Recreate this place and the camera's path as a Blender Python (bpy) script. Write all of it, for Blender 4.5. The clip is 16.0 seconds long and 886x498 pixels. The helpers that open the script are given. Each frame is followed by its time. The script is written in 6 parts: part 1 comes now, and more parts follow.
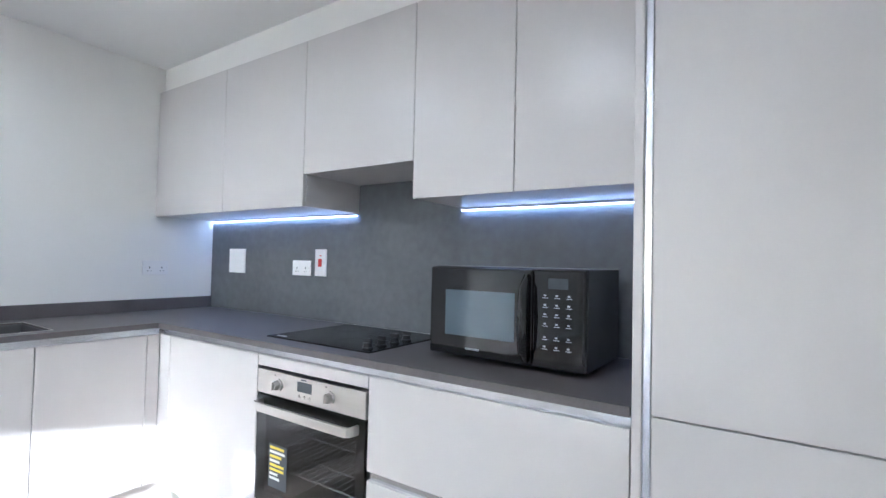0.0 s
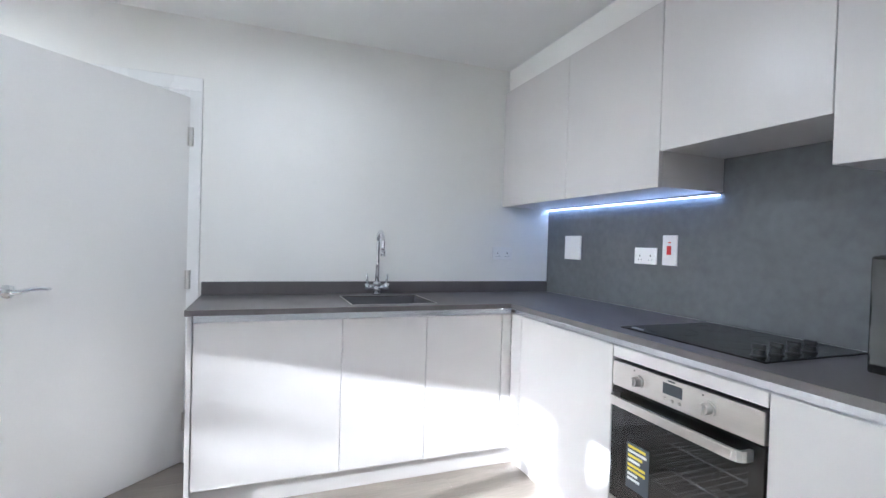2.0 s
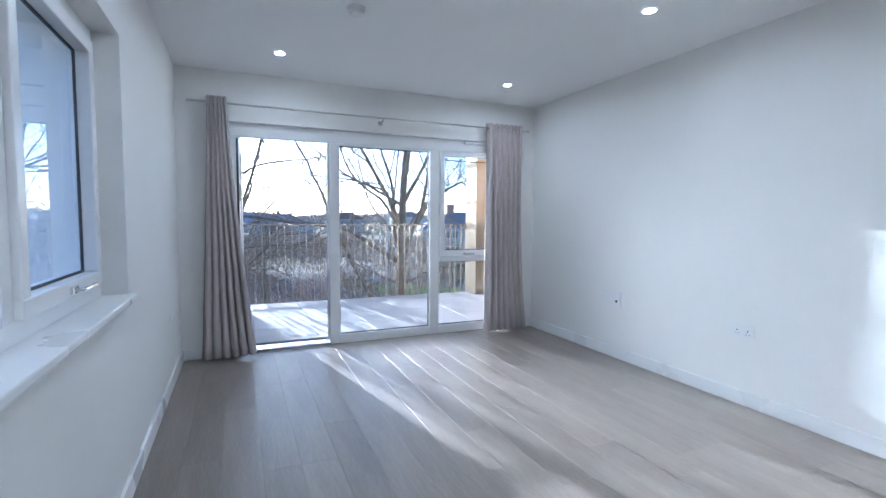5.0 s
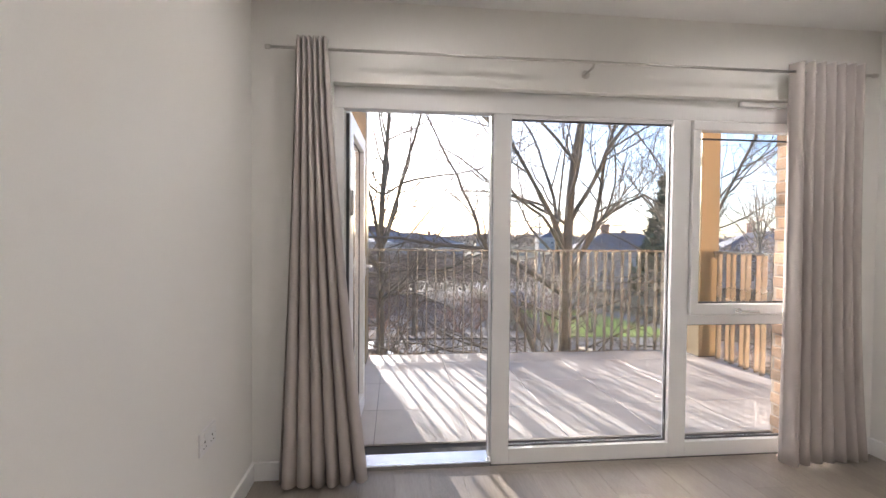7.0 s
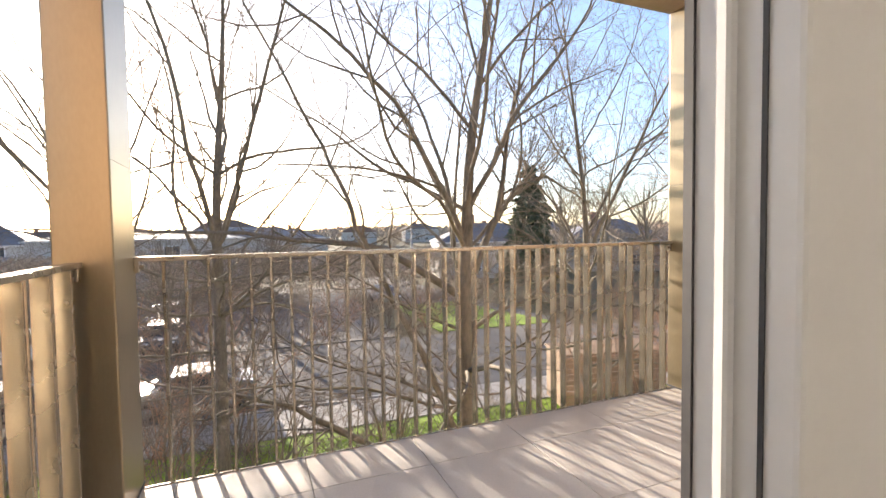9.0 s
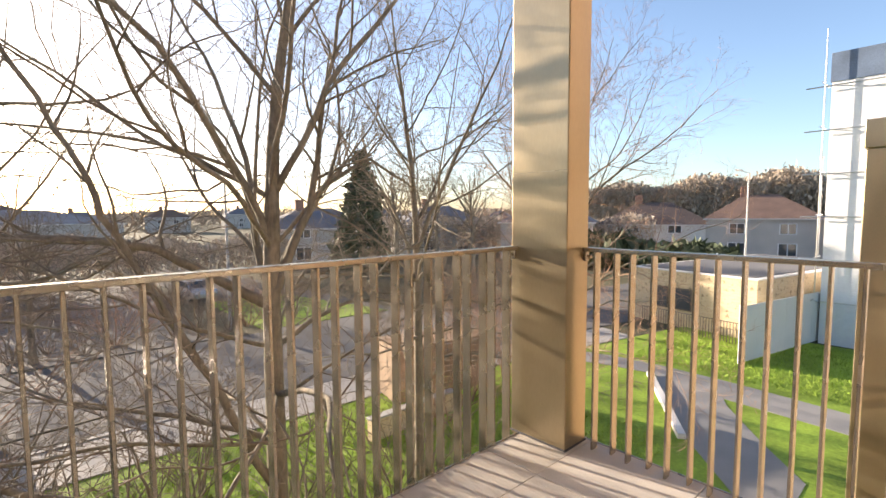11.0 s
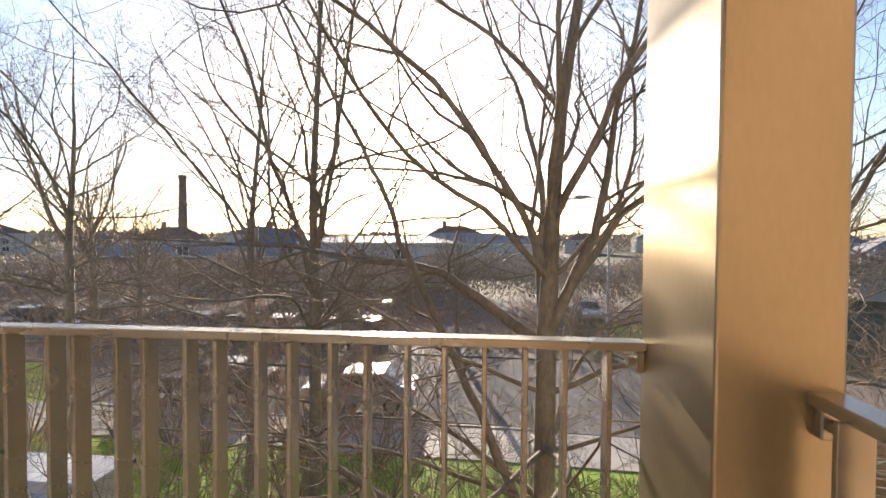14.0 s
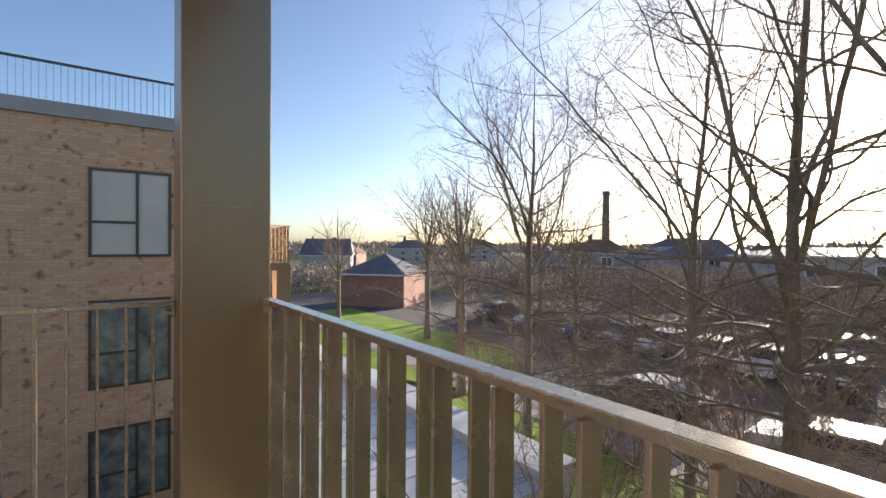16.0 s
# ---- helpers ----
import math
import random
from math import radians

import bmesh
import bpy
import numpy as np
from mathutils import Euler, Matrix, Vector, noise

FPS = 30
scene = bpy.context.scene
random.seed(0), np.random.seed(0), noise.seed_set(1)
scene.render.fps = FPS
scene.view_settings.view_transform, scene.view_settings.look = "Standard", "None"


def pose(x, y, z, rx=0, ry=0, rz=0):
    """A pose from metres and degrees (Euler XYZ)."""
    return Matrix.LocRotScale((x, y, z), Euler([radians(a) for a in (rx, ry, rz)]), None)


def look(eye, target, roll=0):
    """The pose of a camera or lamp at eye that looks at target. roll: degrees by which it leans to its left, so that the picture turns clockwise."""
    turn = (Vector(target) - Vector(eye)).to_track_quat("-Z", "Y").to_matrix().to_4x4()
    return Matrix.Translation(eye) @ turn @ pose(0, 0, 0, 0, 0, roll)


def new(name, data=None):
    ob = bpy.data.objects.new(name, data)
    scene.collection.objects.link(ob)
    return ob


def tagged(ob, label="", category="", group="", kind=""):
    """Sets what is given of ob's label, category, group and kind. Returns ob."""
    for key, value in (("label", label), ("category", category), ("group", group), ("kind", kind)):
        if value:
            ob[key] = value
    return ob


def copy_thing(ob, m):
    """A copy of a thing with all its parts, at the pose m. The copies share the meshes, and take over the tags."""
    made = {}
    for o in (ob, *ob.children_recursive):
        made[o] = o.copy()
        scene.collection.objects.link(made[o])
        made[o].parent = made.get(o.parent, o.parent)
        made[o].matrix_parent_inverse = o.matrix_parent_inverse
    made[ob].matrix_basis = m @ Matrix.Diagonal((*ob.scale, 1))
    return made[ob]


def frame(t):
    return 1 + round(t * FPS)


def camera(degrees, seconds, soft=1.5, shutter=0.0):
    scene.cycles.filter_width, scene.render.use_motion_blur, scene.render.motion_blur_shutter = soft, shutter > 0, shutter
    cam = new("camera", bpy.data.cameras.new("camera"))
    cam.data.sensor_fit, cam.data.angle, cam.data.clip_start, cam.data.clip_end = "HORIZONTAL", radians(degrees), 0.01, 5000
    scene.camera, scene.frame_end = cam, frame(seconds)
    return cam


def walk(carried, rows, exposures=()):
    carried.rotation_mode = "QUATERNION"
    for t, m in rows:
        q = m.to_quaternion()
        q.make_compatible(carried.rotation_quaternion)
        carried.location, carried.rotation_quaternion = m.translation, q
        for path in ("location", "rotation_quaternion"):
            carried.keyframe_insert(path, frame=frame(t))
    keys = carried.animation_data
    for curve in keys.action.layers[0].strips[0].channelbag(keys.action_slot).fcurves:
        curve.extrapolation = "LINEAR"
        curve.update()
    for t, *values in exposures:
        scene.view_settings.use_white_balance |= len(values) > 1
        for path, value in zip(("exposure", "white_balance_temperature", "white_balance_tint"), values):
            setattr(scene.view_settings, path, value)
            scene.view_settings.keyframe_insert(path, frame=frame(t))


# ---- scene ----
# the camera and its walk
cam = camera(86.8, 16.0)
PATH = [
    (0, (-3.105, 1.816, 1.252), (-2.007, 0.146, 1.308), 1.3),
    (0.5, (-3.023, 1.761, 1.244), (-1.675, 0.285, 1.287), 1.6),
    (1, (-2.958, 1.778, 1.255), (-1.404, 0.52, 1.289), 1.6),
    (1.5, (-2.912, 1.831, 1.243), (-1.19, 0.813, 1.253), 1.8),
    (2, (-2.876, 1.898, 1.237), (-1.009, 1.18, 1.211), 1.7),
    (2.5, (-2.838, 2.01, 1.23), (-0.868, 1.666, 1.203), 1.7),
    (3, (-2.846, 2.163, 1.244), (-0.853, 2.315, 1.192), 1.3),
    (3.5, (-2.874, 2.29, 1.25), (-1.009, 3.008, 1.171), 0.9),
    (4, (-2.93, 2.492, 1.238), (-1.308, 3.657, 1.134), 0.7),
    (4.3, (-2.957, 2.652, 1.208), (-1.54, 4.061, 1.12), 0.9),
    (4.5, (-2.95, 2.742, 1.22), (-1.723, 4.318, 1.12), 0.9),
    (5, (-3.002, 2.98, 1.208), (-2.203, 4.809, 1.075), 0.4),
    (5.2, (-2.964, 3.101, 1.195), (-2.309, 4.985, 1.048), 0.3),
    (7.3, (-2.747, 5.369, 1.236), (-2.542, 7.358, 1.222), 0.4),
    (7.5, (-2.783, 5.654, 1.200), (-2.551, 7.640, 1.210), 0.3),
    (8, (-2.734, 6.295, 1.216), (-2.455, 8.276, 1.203), 0.2),
    (8.5, (-2.658, 6.836, 1.225), (-2.200, 8.782, 1.172), -0.2),
    (9, (-2.502, 7.263, 1.220), (-1.745, 9.112, 1.135), -0.8),
    (9.5, (-2.390, 7.799, 1.186), (-1.144, 9.359, 1.064), -0.4),
    (9.7, (-2.317, 7.876, 1.202), (-0.927, 9.305, 1.046), -0.4),
    (11.8, (-1.173, 8.262, 1.346), (0.011, 9.869, 1.222), -0.5),
    (12, (-1.004, 8.282, 1.359), (0.098, 9.948, 1.249), -0.7),
    (12.5, (-0.526, 8.316, 1.371), (0.274, 10.146, 1.266), -0.5),
    (13, (-0.231, 8.445, 1.358), (0.314, 10.368, 1.278), 0.0),
    (13.5, (-0.034, 8.606, 1.371), (0.140, 10.598, 1.311), 0.0),
    (14, (0.036, 8.710, 1.356), (-0.146, 10.701, 1.303), 0.4),
    (14.5, (-0.017, 8.764, 1.378), (-0.586, 10.680, 1.308), 0.2),
    (15, (-0.118, 8.820, 1.364), (-1.041, 10.594, 1.334), 0.3),
    (15.2, (-0.213, 8.866, 1.359), (-1.244, 10.579, 1.326), 0.8),
    (15.4, (-0.348, 8.978, 1.356), (-1.539, 10.585, 1.323), 0.3),
    (15.5, (-0.437, 9.037, 1.351), (-1.689, 10.596, 1.329), 0.6),
    (16, (-0.783, 9.232, 1.356), (-2.386, 10.428, 1.341), 0.4),
]
EXPOSURES = [(0, 3.42, 5250, 9), (2.0, 3.25, 5300, 9), (3.0, 2.78, 5150, 8), (4.0, 2.5, 4900, 8), (5.2, 2.23, 4800, 8), (7.3, 2.22, 6700, 16), (8.5, 2.2, 7200, 15), (9.5, 2.06, 7700, 15), (12.5, 1.82, 8000, 16), (14.5, 1.56, 7400, 15), (16, 1.27, 7150, 14)]
walk(cam, [(t, look(eye, target, roll)) for t, eye, target, roll in PATH], EXPOSURES)

# world, sun, exposure
SUN_AZ, SUN_EL = -12.2, 11.9
world = bpy.data.worlds.new("sky")
scene.world = world
world.use_nodes = True
wn = world.node_tree
sky = wn.nodes.new("ShaderNodeTexSky")
sky.sky_type = "NISHITA"
sky.sun_disc = False
sky.sun_elevation, sky.sun_rotation = radians(SUN_EL), radians(SUN_AZ)
sky.air_density, sky.dust_density, sky.ozone_density = 0.8, 1.2, 3.0
wn.nodes["Background"].inputs[1].default_value = 0.115
wn.links.new(sky.outputs[0], wn.nodes["Background"].inputs[0])
sun = new("sun", bpy.data.lights.new("sun", "SUN"))
sun.data.energy, sun.data.angle, sun.data.color = 5.0, radians(0.55), (1.0, 0.93, 0.84)
sun_from = Vector((math.sin(radians(SUN_AZ)) * math.cos(radians(SUN_EL)), math.cos(radians(SUN_AZ)) * math.cos(radians(SUN_EL)), math.sin(radians(SUN_EL))))
sun.matrix_world = look(sun_from * 60, (0, 0, 0))


# ---------- mesh helpers ----------
def link_mesh(name, me, mat, parent=None, label=""):
    ob = new(name, me)
    if mat is not None:
        me.materials.append(mat)
    if parent is not None:
        ob.parent = parent
    if label:
        ob["label"] = label
    return ob


def part(name, bm, mat, parent=None, label="", smooth=False):
    me = bpy.data.meshes.new(name)
    bm.normal_update()
    if smooth:
        for f in bm.faces:
            f.smooth = True
    bm.to_mesh(me)
    bm.free()
    return link_mesh(name, me, mat, parent, label)


def thing(name, label, category, loc=(0, 0, 0), group="", kind=""):
    ob = new(name)
    ob.location = loc
    return tagged(ob, label, category, group, kind)


def box(bm, x0, x1, y0, y1, z0, z1, bev=0.0, seg=1):
    r = bmesh.ops.create_cube(bm, size=1.0)
    bmesh.ops.scale(bm, vec=(x1 - x0, y1 - y0, z1 - z0), verts=r["verts"])
    bmesh.ops.translate(bm, vec=((x0 + x1) / 2, (y0 + y1) / 2, (z0 + z1) / 2), verts=r["verts"])
    if bev:
        es = list({e for v in r["verts"] for e in v.link_edges})
        bmesh.ops.bevel(bm, geom=es, offset=bev, segments=seg, affect="EDGES", profile=0.5)
    return bm


def boxes(*dims, bev=0.0, seg=1):
    bm = bmesh.new()
    for d in dims:
        box(bm, *d, bev=bev, seg=seg)
    return bm


def tube(bm, pts, radii, sides=10, caps=True):
    """A round tube along pts."""
    rings = []
    pts = [Vector(p) for p in pts]
    if isinstance(radii, (int, float)):
        radii = [radii] * len(pts)
    side = None
    for i, p in enumerate(pts):
        d = (pts[min(i + 1, len(pts) - 1)] - pts[max(i - 1, 0)]).normalized()
        if side is None:
            side = d.orthogonal().normalized()
        side = (side - d * side.dot(d)).normalized()
        up = d.cross(side)
        rings.append([bm.verts.new(p + (side * math.cos(a) + up * math.sin(a)) * radii[i]) for a in [2 * math.pi * k / sides for k in range(sides)]])
    for a, b in zip(rings, rings[1:]):
        for k in range(sides):
            bm.faces.new((a[k], a[(k + 1) % sides], b[(k + 1) % sides], b[k]))
    if caps:
        bm.faces.new(list(reversed(rings[0])))
        bm.faces.new(rings[-1])
    return bm


def cyl(bm, x, y, z0, z1, r0, r1=None, sides=24):
    return tube(bm, [(x, y, z0), (x, y, z1)], [r0, r0 if r1 is None else r1], sides)


def quads(name, verts, faces, mat, parent=None, smooth=False):
    me = bpy.data.meshes.new(name)
    me.from_pydata(verts, [], faces)
    if smooth:
        me.polygons.foreach_set("use_smooth", [True] * len(me.polygons))
    me.update()
    return link_mesh(name, me, mat, parent)


# ---------- materials ----------
def material(name, base, rough=0.5, metal=0.0, var=0.08, scale=6.0, fine=60.0, bump=0.05, spec=0.5, rand=0.0, stretch=(1, 1, 1), coat=0.0, dist=0.002, coat_rough=0.05):
    """Principled surface with large stains, fine grain and relief."""
    m = bpy.data.materials.new(name)
    m.use_nodes = True
    nt = m.node_tree
    b = nt.nodes["Principled BSDF"]
    b.inputs["Roughness"].default_value, b.inputs["Metallic"].default_value = rough, metal
    b.inputs["Specular IOR Level"].default_value = spec
    b.inputs["Coat Weight"].default_value, b.inputs["Coat Roughness"].default_value = coat, coat_rough
    tc = nt.nodes.new("ShaderNodeTexCoord")
    mp = nt.nodes.new("ShaderNodeMapping")
    mp.inputs["Scale"].default_value = stretch
    nt.links.new(tc.outputs["Object"], mp.inputs[0])
    n1, n2 = nt.nodes.new("ShaderNodeTexNoise"), nt.nodes.new("ShaderNodeTexNoise")
    n1.inputs["Scale"].default_value, n2.inputs["Scale"].default_value = scale, fine
    n1.inputs["Detail"].default_value, n2.inputs["Detail"].default_value = 4.0, 3.0
    for n in (n1, n2):
        nt.links.new(mp.outputs[0], n.inputs["Vector"])
    add = nt.nodes.new("ShaderNodeMath")
    add.operation = "MULTIPLY_ADD"
    nt.links.new(n1.outputs[0], add.inputs[0])
    add.inputs[1].default_value = 0.6
    half = nt.nodes.new("ShaderNodeMath")
    half.operation = "MULTIPLY"
    half.inputs[1].default_value = 0.4
    nt.links.new(n2.outputs[0], half.inputs[0])
    nt.links.new(half.outputs[0], add.inputs[2])
    src = add.outputs[0]
    if rand:
        oi = nt.nodes.new("ShaderNodeObjectInfo")
        mx = nt.nodes.new("ShaderNodeMath")
        mx.operation = "MULTIPLY_ADD"
        nt.links.new(oi.outputs["Random"], mx.inputs[0])
        mx.inputs[1].default_value = rand
        sub = nt.nodes.new("ShaderNodeMath")
        sub.operation = "SUBTRACT"
        nt.links.new(src, sub.inputs[0])
        sub.inputs[1].default_value = rand / 2
        nt.links.new(sub.outputs[0], mx.inputs[2])
        src = mx.outputs[0]
    ramp = nt.nodes.new("ShaderNodeValToRGB")
    lo = [max(0.0, c * (1 - 2.2 * var)) for c in base]
    hi = [min(1.0, c * (1 + 2.2 * var)) for c in base]
    ramp.color_ramp.elements[0].position, ramp.color_ramp.elements[1].position = 0.22, 0.78
    ramp.color_ramp.elements[0].color, ramp.color_ramp.elements[1].color = (*lo, 1), (*hi, 1)
    nt.links.new(src, ramp.inputs[0])
    nt.links.new(ramp.outputs[0], b.inputs["Base Color"])
    if bump:
        bp = nt.nodes.new("ShaderNodeBump")
        bp.inputs["Strength"].default_value, bp.inputs["Distance"].default_value = bump, dist
        nt.links.new(n2.outputs[0], bp.inputs["Height"])
        nt.links.new(bp.outputs[0], b.inputs["Normal"])
    rr = nt.nodes.new("ShaderNodeMapRange")
    rr.inputs["To Min"].default_value, rr.inputs["To Max"].default_value = max(0.02, rough * 0.88), min(1.0, rough * 1.12)
    nt.links.new(n1.outputs[0], rr.inputs[0])
    nt.links.new(rr.outputs[0], b.inputs["Roughness"])
    return m


def glass(name, tint=(1, 1, 1), rough=0.0):
    m = bpy.data.materials.new(name)
    m.use_nodes = True
    b = m.node_tree.nodes["Principled BSDF"]
    b.inputs["Base Color"].default_value = (*tint, 1)
    b.inputs["Transmission Weight"].default_value, b.inputs["Roughness"].default_value, b.inputs["IOR"].default_value = 1.0, rough, 1.45
    return m


def emitter(name, colour, strength):
    m = bpy.data.materials.new(name)
    m.use_nodes = True
    b = m.node_tree.nodes["Principled BSDF"]
    b.inputs["Base Color"].default_value = (*colour, 1)
    b.inputs["Emission Color"].default_value, b.inputs["Emission Strength"].default_value = (*colour, 1), strength
    return m


PAINT = material("wall_paint", (0.82, 0.81, 0.78), 0.55, var=0.012, scale=1.5, fine=180, bump=0.06)
CEIL = material("ceiling_paint", (0.84, 0.84, 0.83), 0.7, var=0.01, scale=1.2, fine=150, bump=0.05)
GLOSSW = material("white_gloss_wood", (0.83, 0.83, 0.82), 0.28, var=0.012, scale=3, fine=90, bump=0.03)
UPVC = material("white_frame", (0.84, 0.84, 0.84), 0.3, var=0.012, scale=4, fine=120, bump=0.02)
PLANK = material("floor_plank", (0.27, 0.235, 0.20), 0.38, var=0.13, scale=2.2, fine=16, bump=0.18, rand=0.16, stretch=(7, 0.7, 7), dist=0.001)
CAB = material("cashmere_laminate", (0.60, 0.575, 0.56), 0.3, var=0.015, scale=2, fine=150, bump=0.02)
CARC = material("cabinet_edge", (0.42, 0.40, 0.385), 0.45, var=0.03, scale=3, fine=90, bump=0.03)
WORKTOP = material("dark_worktop", (0.115, 0.105, 0.105), 0.42, var=0.1, scale=8, fine=160, bump=0.06)
SPLASH = material("slate_panel", (0.12, 0.128, 0.135), 0.45, var=0.16, scale=2.2, fine=24, bump=0.05)
STEEL = material("brushed_steel", (0.62, 0.60, 0.57), 0.3, 1.0, var=0.04, scale=3, fine=70, bump=0.05, stretch=(0.4, 9, 9))
SINKST = material("satin_sink_steel", (0.2, 0.2, 0.21), 0.32, 1.0, var=0.05, scale=4, fine=70, bump=0.04)
CHROME = material("chrome", (0.82, 0.83, 0.85), 0.07, 1.0, var=0.01, scale=5, fine=50, bump=0.0)
ALU = material("aluminium_channel", (0.66, 0.68, 0.72), 0.25, 1.0, var=0.02, scale=5, fine=60, bump=0.02)
BLACKG = material("black_gloss", (0.008, 0.008, 0.009), 0.06, var=0.1, scale=4, fine=80, bump=0.0)
BLACKP = material("black_plastic", (0.018, 0.018, 0.019), 0.38, var=0.1, scale=6, fine=120, bump=0.05)
DARKCAV = material("dark_enamel", (0.03, 0.032, 0.036), 0.35, var=0.1, scale=5, fine=60, bump=0.03)
WHITEP = material("white_plastic", (0.8, 0.8, 0.8), 0.3, var=0.01, scale=6, fine=90, bump=0.0)
REDP = material("red_plastic", (0.6, 0.03, 0.03), 0.35, var=0.05, scale=6, fine=90, bump=0.0)
GREYP = material("grey_screen", (0.05, 0.06, 0.07), 0.2, var=0.05, scale=6, fine=90, bump=0.0)
INKG = material("grey_print", (0.32, 0.34, 0.36), 0.5, var=0.02, scale=6, fine=90, bump=0.0)
INKW = material("white_print", (0.7, 0.72, 0.74), 0.5, var=0.02, scale=6, fine=90, bump=0.0)
INKY = material("yellow_print", (0.75, 0.6, 0.06), 0.5, var=0.03, scale=6, fine=90, bump=0.0)
LABELD = material("dark_sticker", (0.05, 0.06, 0.075), 0.45, var=0.05, scale=6, fine=90, bump=0.0)
CURTAIN = material("curtain_cloth", (0.50, 0.455, 0.43), 0.85, var=0.05, scale=5, fine=420, bump=0.2, spec=0.2)
DOORW = material("door_paint", (0.78, 0.765, 0.74), 0.34, var=0.012, scale=2, fine=100, bump=0.03)
LIPPING = material("door_lipping", (0.62, 0.43, 0.25), 0.45, var=0.1, scale=3, fine=40, bump=0.06, stretch=(6, 6, 0.8))
BRONZE = material("champagne_metal", (0.375, 0.305, 0.20), 0.36, 0.85, coat=0.4, coat_rough=0.24, var=0.05, scale=2.5, fine=90, bump=0.03, stretch=(1, 1, 0.35))
RAILM = material("railing_metal", (0.42, 0.37, 0.295), 0.27, 0.75, var=0.06, scale=5, fine=80, bump=0.04)
SOFFIT = material("soffit_board", (0.42, 0.32, 0.235), 0.6, var=0.06, scale=3, fine=60, bump=0.05)
PAVER = material("balcony_tile", (0.50, 0.472, 0.44), 0.6, var=0.07, scale=5, fine=90, bump=0.15, rand=0.12)
GROUT = material("tile_gap", (0.06, 0.058, 0.055), 0.9, var=0.1, scale=8, fine=60, bump=0.1)
GLASS = glass("window_glass")
DGLASS = glass("tinted_oven_glass", (0.42, 0.44, 0.46))
GASKET = material("gasket", (0.07, 0.07, 0.075), 0.6, var=0.1, scale=6, fine=90, bump=0.0)
BRICK = material("buff_brick", (0.45, 0.295, 0.185), 0.85, var=0.2, scale=9, fine=70, bump=0.3, rand=0.4, dist=0.004)
MORTAR = material("mortar", (0.40, 0.33, 0.26), 0.95, var=0.1, scale=12, fine=90, bump=0.3)
LED = emitter("led_strip", (0.5, 0.64, 1.0), 2.5)
SPOT = emitter("spot_lamp", (1.0, 0.96, 0.9), 125.0)

# ---------- room shell ----------
XW, YN, H = -3.455, 7.37, 2.418
WT = 0.36          # thickness of the outer walls
YO = YN + WT
KW = 0.03          # kitchen wall stands this far proud of the door wall
GX0, GX1, GZ1 = -3.06, -0.30, 2.01      # balcony glazing opening
WY0, WY1, WZ0, WZ1 = 3.66, 5.43, 0.86, 1.98   # side window opening
DY0, DY1, DZ1 = 2.275, 3.165, 2.03      # hall door opening


def structure(name, bm, mat, label, category):
    return tagged(part(name, bm, mat), label, category, "", "structure")


floor = structure("floor", boxes((XW, 1.6, 0, YN, -0.20, -0.012), (GX0, GX1, YN, YO, -0.2, -0.012)), GROUT, "grey-brown wood plank floor across the living room", "floor")
ceiling = structure("ceiling", boxes((XW - WT, 1.6, -0.15, YO, H, H + 0.18)), CEIL, "plain white painted ceiling with recessed lamps", "ceiling")
structure("wall_south", boxes((XW - WT, 1.6, -0.15, 0, -0.2, H)), PAINT, "white painted wall behind the kitchen units", "wall")
structure("wall_west", boxes((XW - WT, XW, 0, WY0, -0.2, H), (XW - WT, XW, WY1, YO, -0.2, H), (XW - WT, XW, WY0, WY1, -0.2, WZ0 - 0.03), (XW - WT, XW, WY0, WY1, WZ1, H)), PAINT, "white painted outer wall with a side window", "wall")
structure("wall_north", boxes((XW, GX0, YN, YO, -0.2, H), (GX1, 1.6, YN, YO, -0.2, H), (GX0, GX1, YN, YO, GZ1, H)), PAINT, "white painted wall around the balcony glazing", "wall")
structure("wall_east", boxes((0, 0.12, 0, DY0, -0.2, H), (0, 0.12, DY1, YN, -0.2, H), (0, 0.12, DY0, DY1, DZ1, H), (-KW, 0, 0, 2.215, -0.0, H)), PAINT, "white painted wall with the hall door", "wall")
structure("wall_hall", boxes((1.48, 1.6, 0, YN, -0.2, H), (0.12, 1.48, 4.6, 4.72, -0.012, H), (0.12, 1.48, 1.2, 1.32, -0.012, H)), PAINT, "white painted hall walls beyond the open door", "wall")


def board(name, dims, label):
    return structure(name, boxes(*dims, bev=0.003), GLOSSW, label, "skirting board")


SK = 0.015
board("baseboard_east", [(-SK, 0, DY1 + 0.075, YN, 0, 0.095)], "white skirting board along the door wall")
board("baseboard_north", [(XW, GX0, YN - SK, YN, 0, 0.095), (GX1, -SK, YN - SK, YN, 0, 0.095)], "white skirting board beside the balcony glazing")
board("baseboard_west", [(XW, XW + SK, 0.62, YN - SK, 0, 0.095)], "white skirting board under the side window")
board("baseboard_hall", [(1.465, 1.48, 1.32, 4.6, 0, 0.095), (0.12, 1.465, 4.585, 4.6, 0, 0.095)], "white skirting board in the hall")

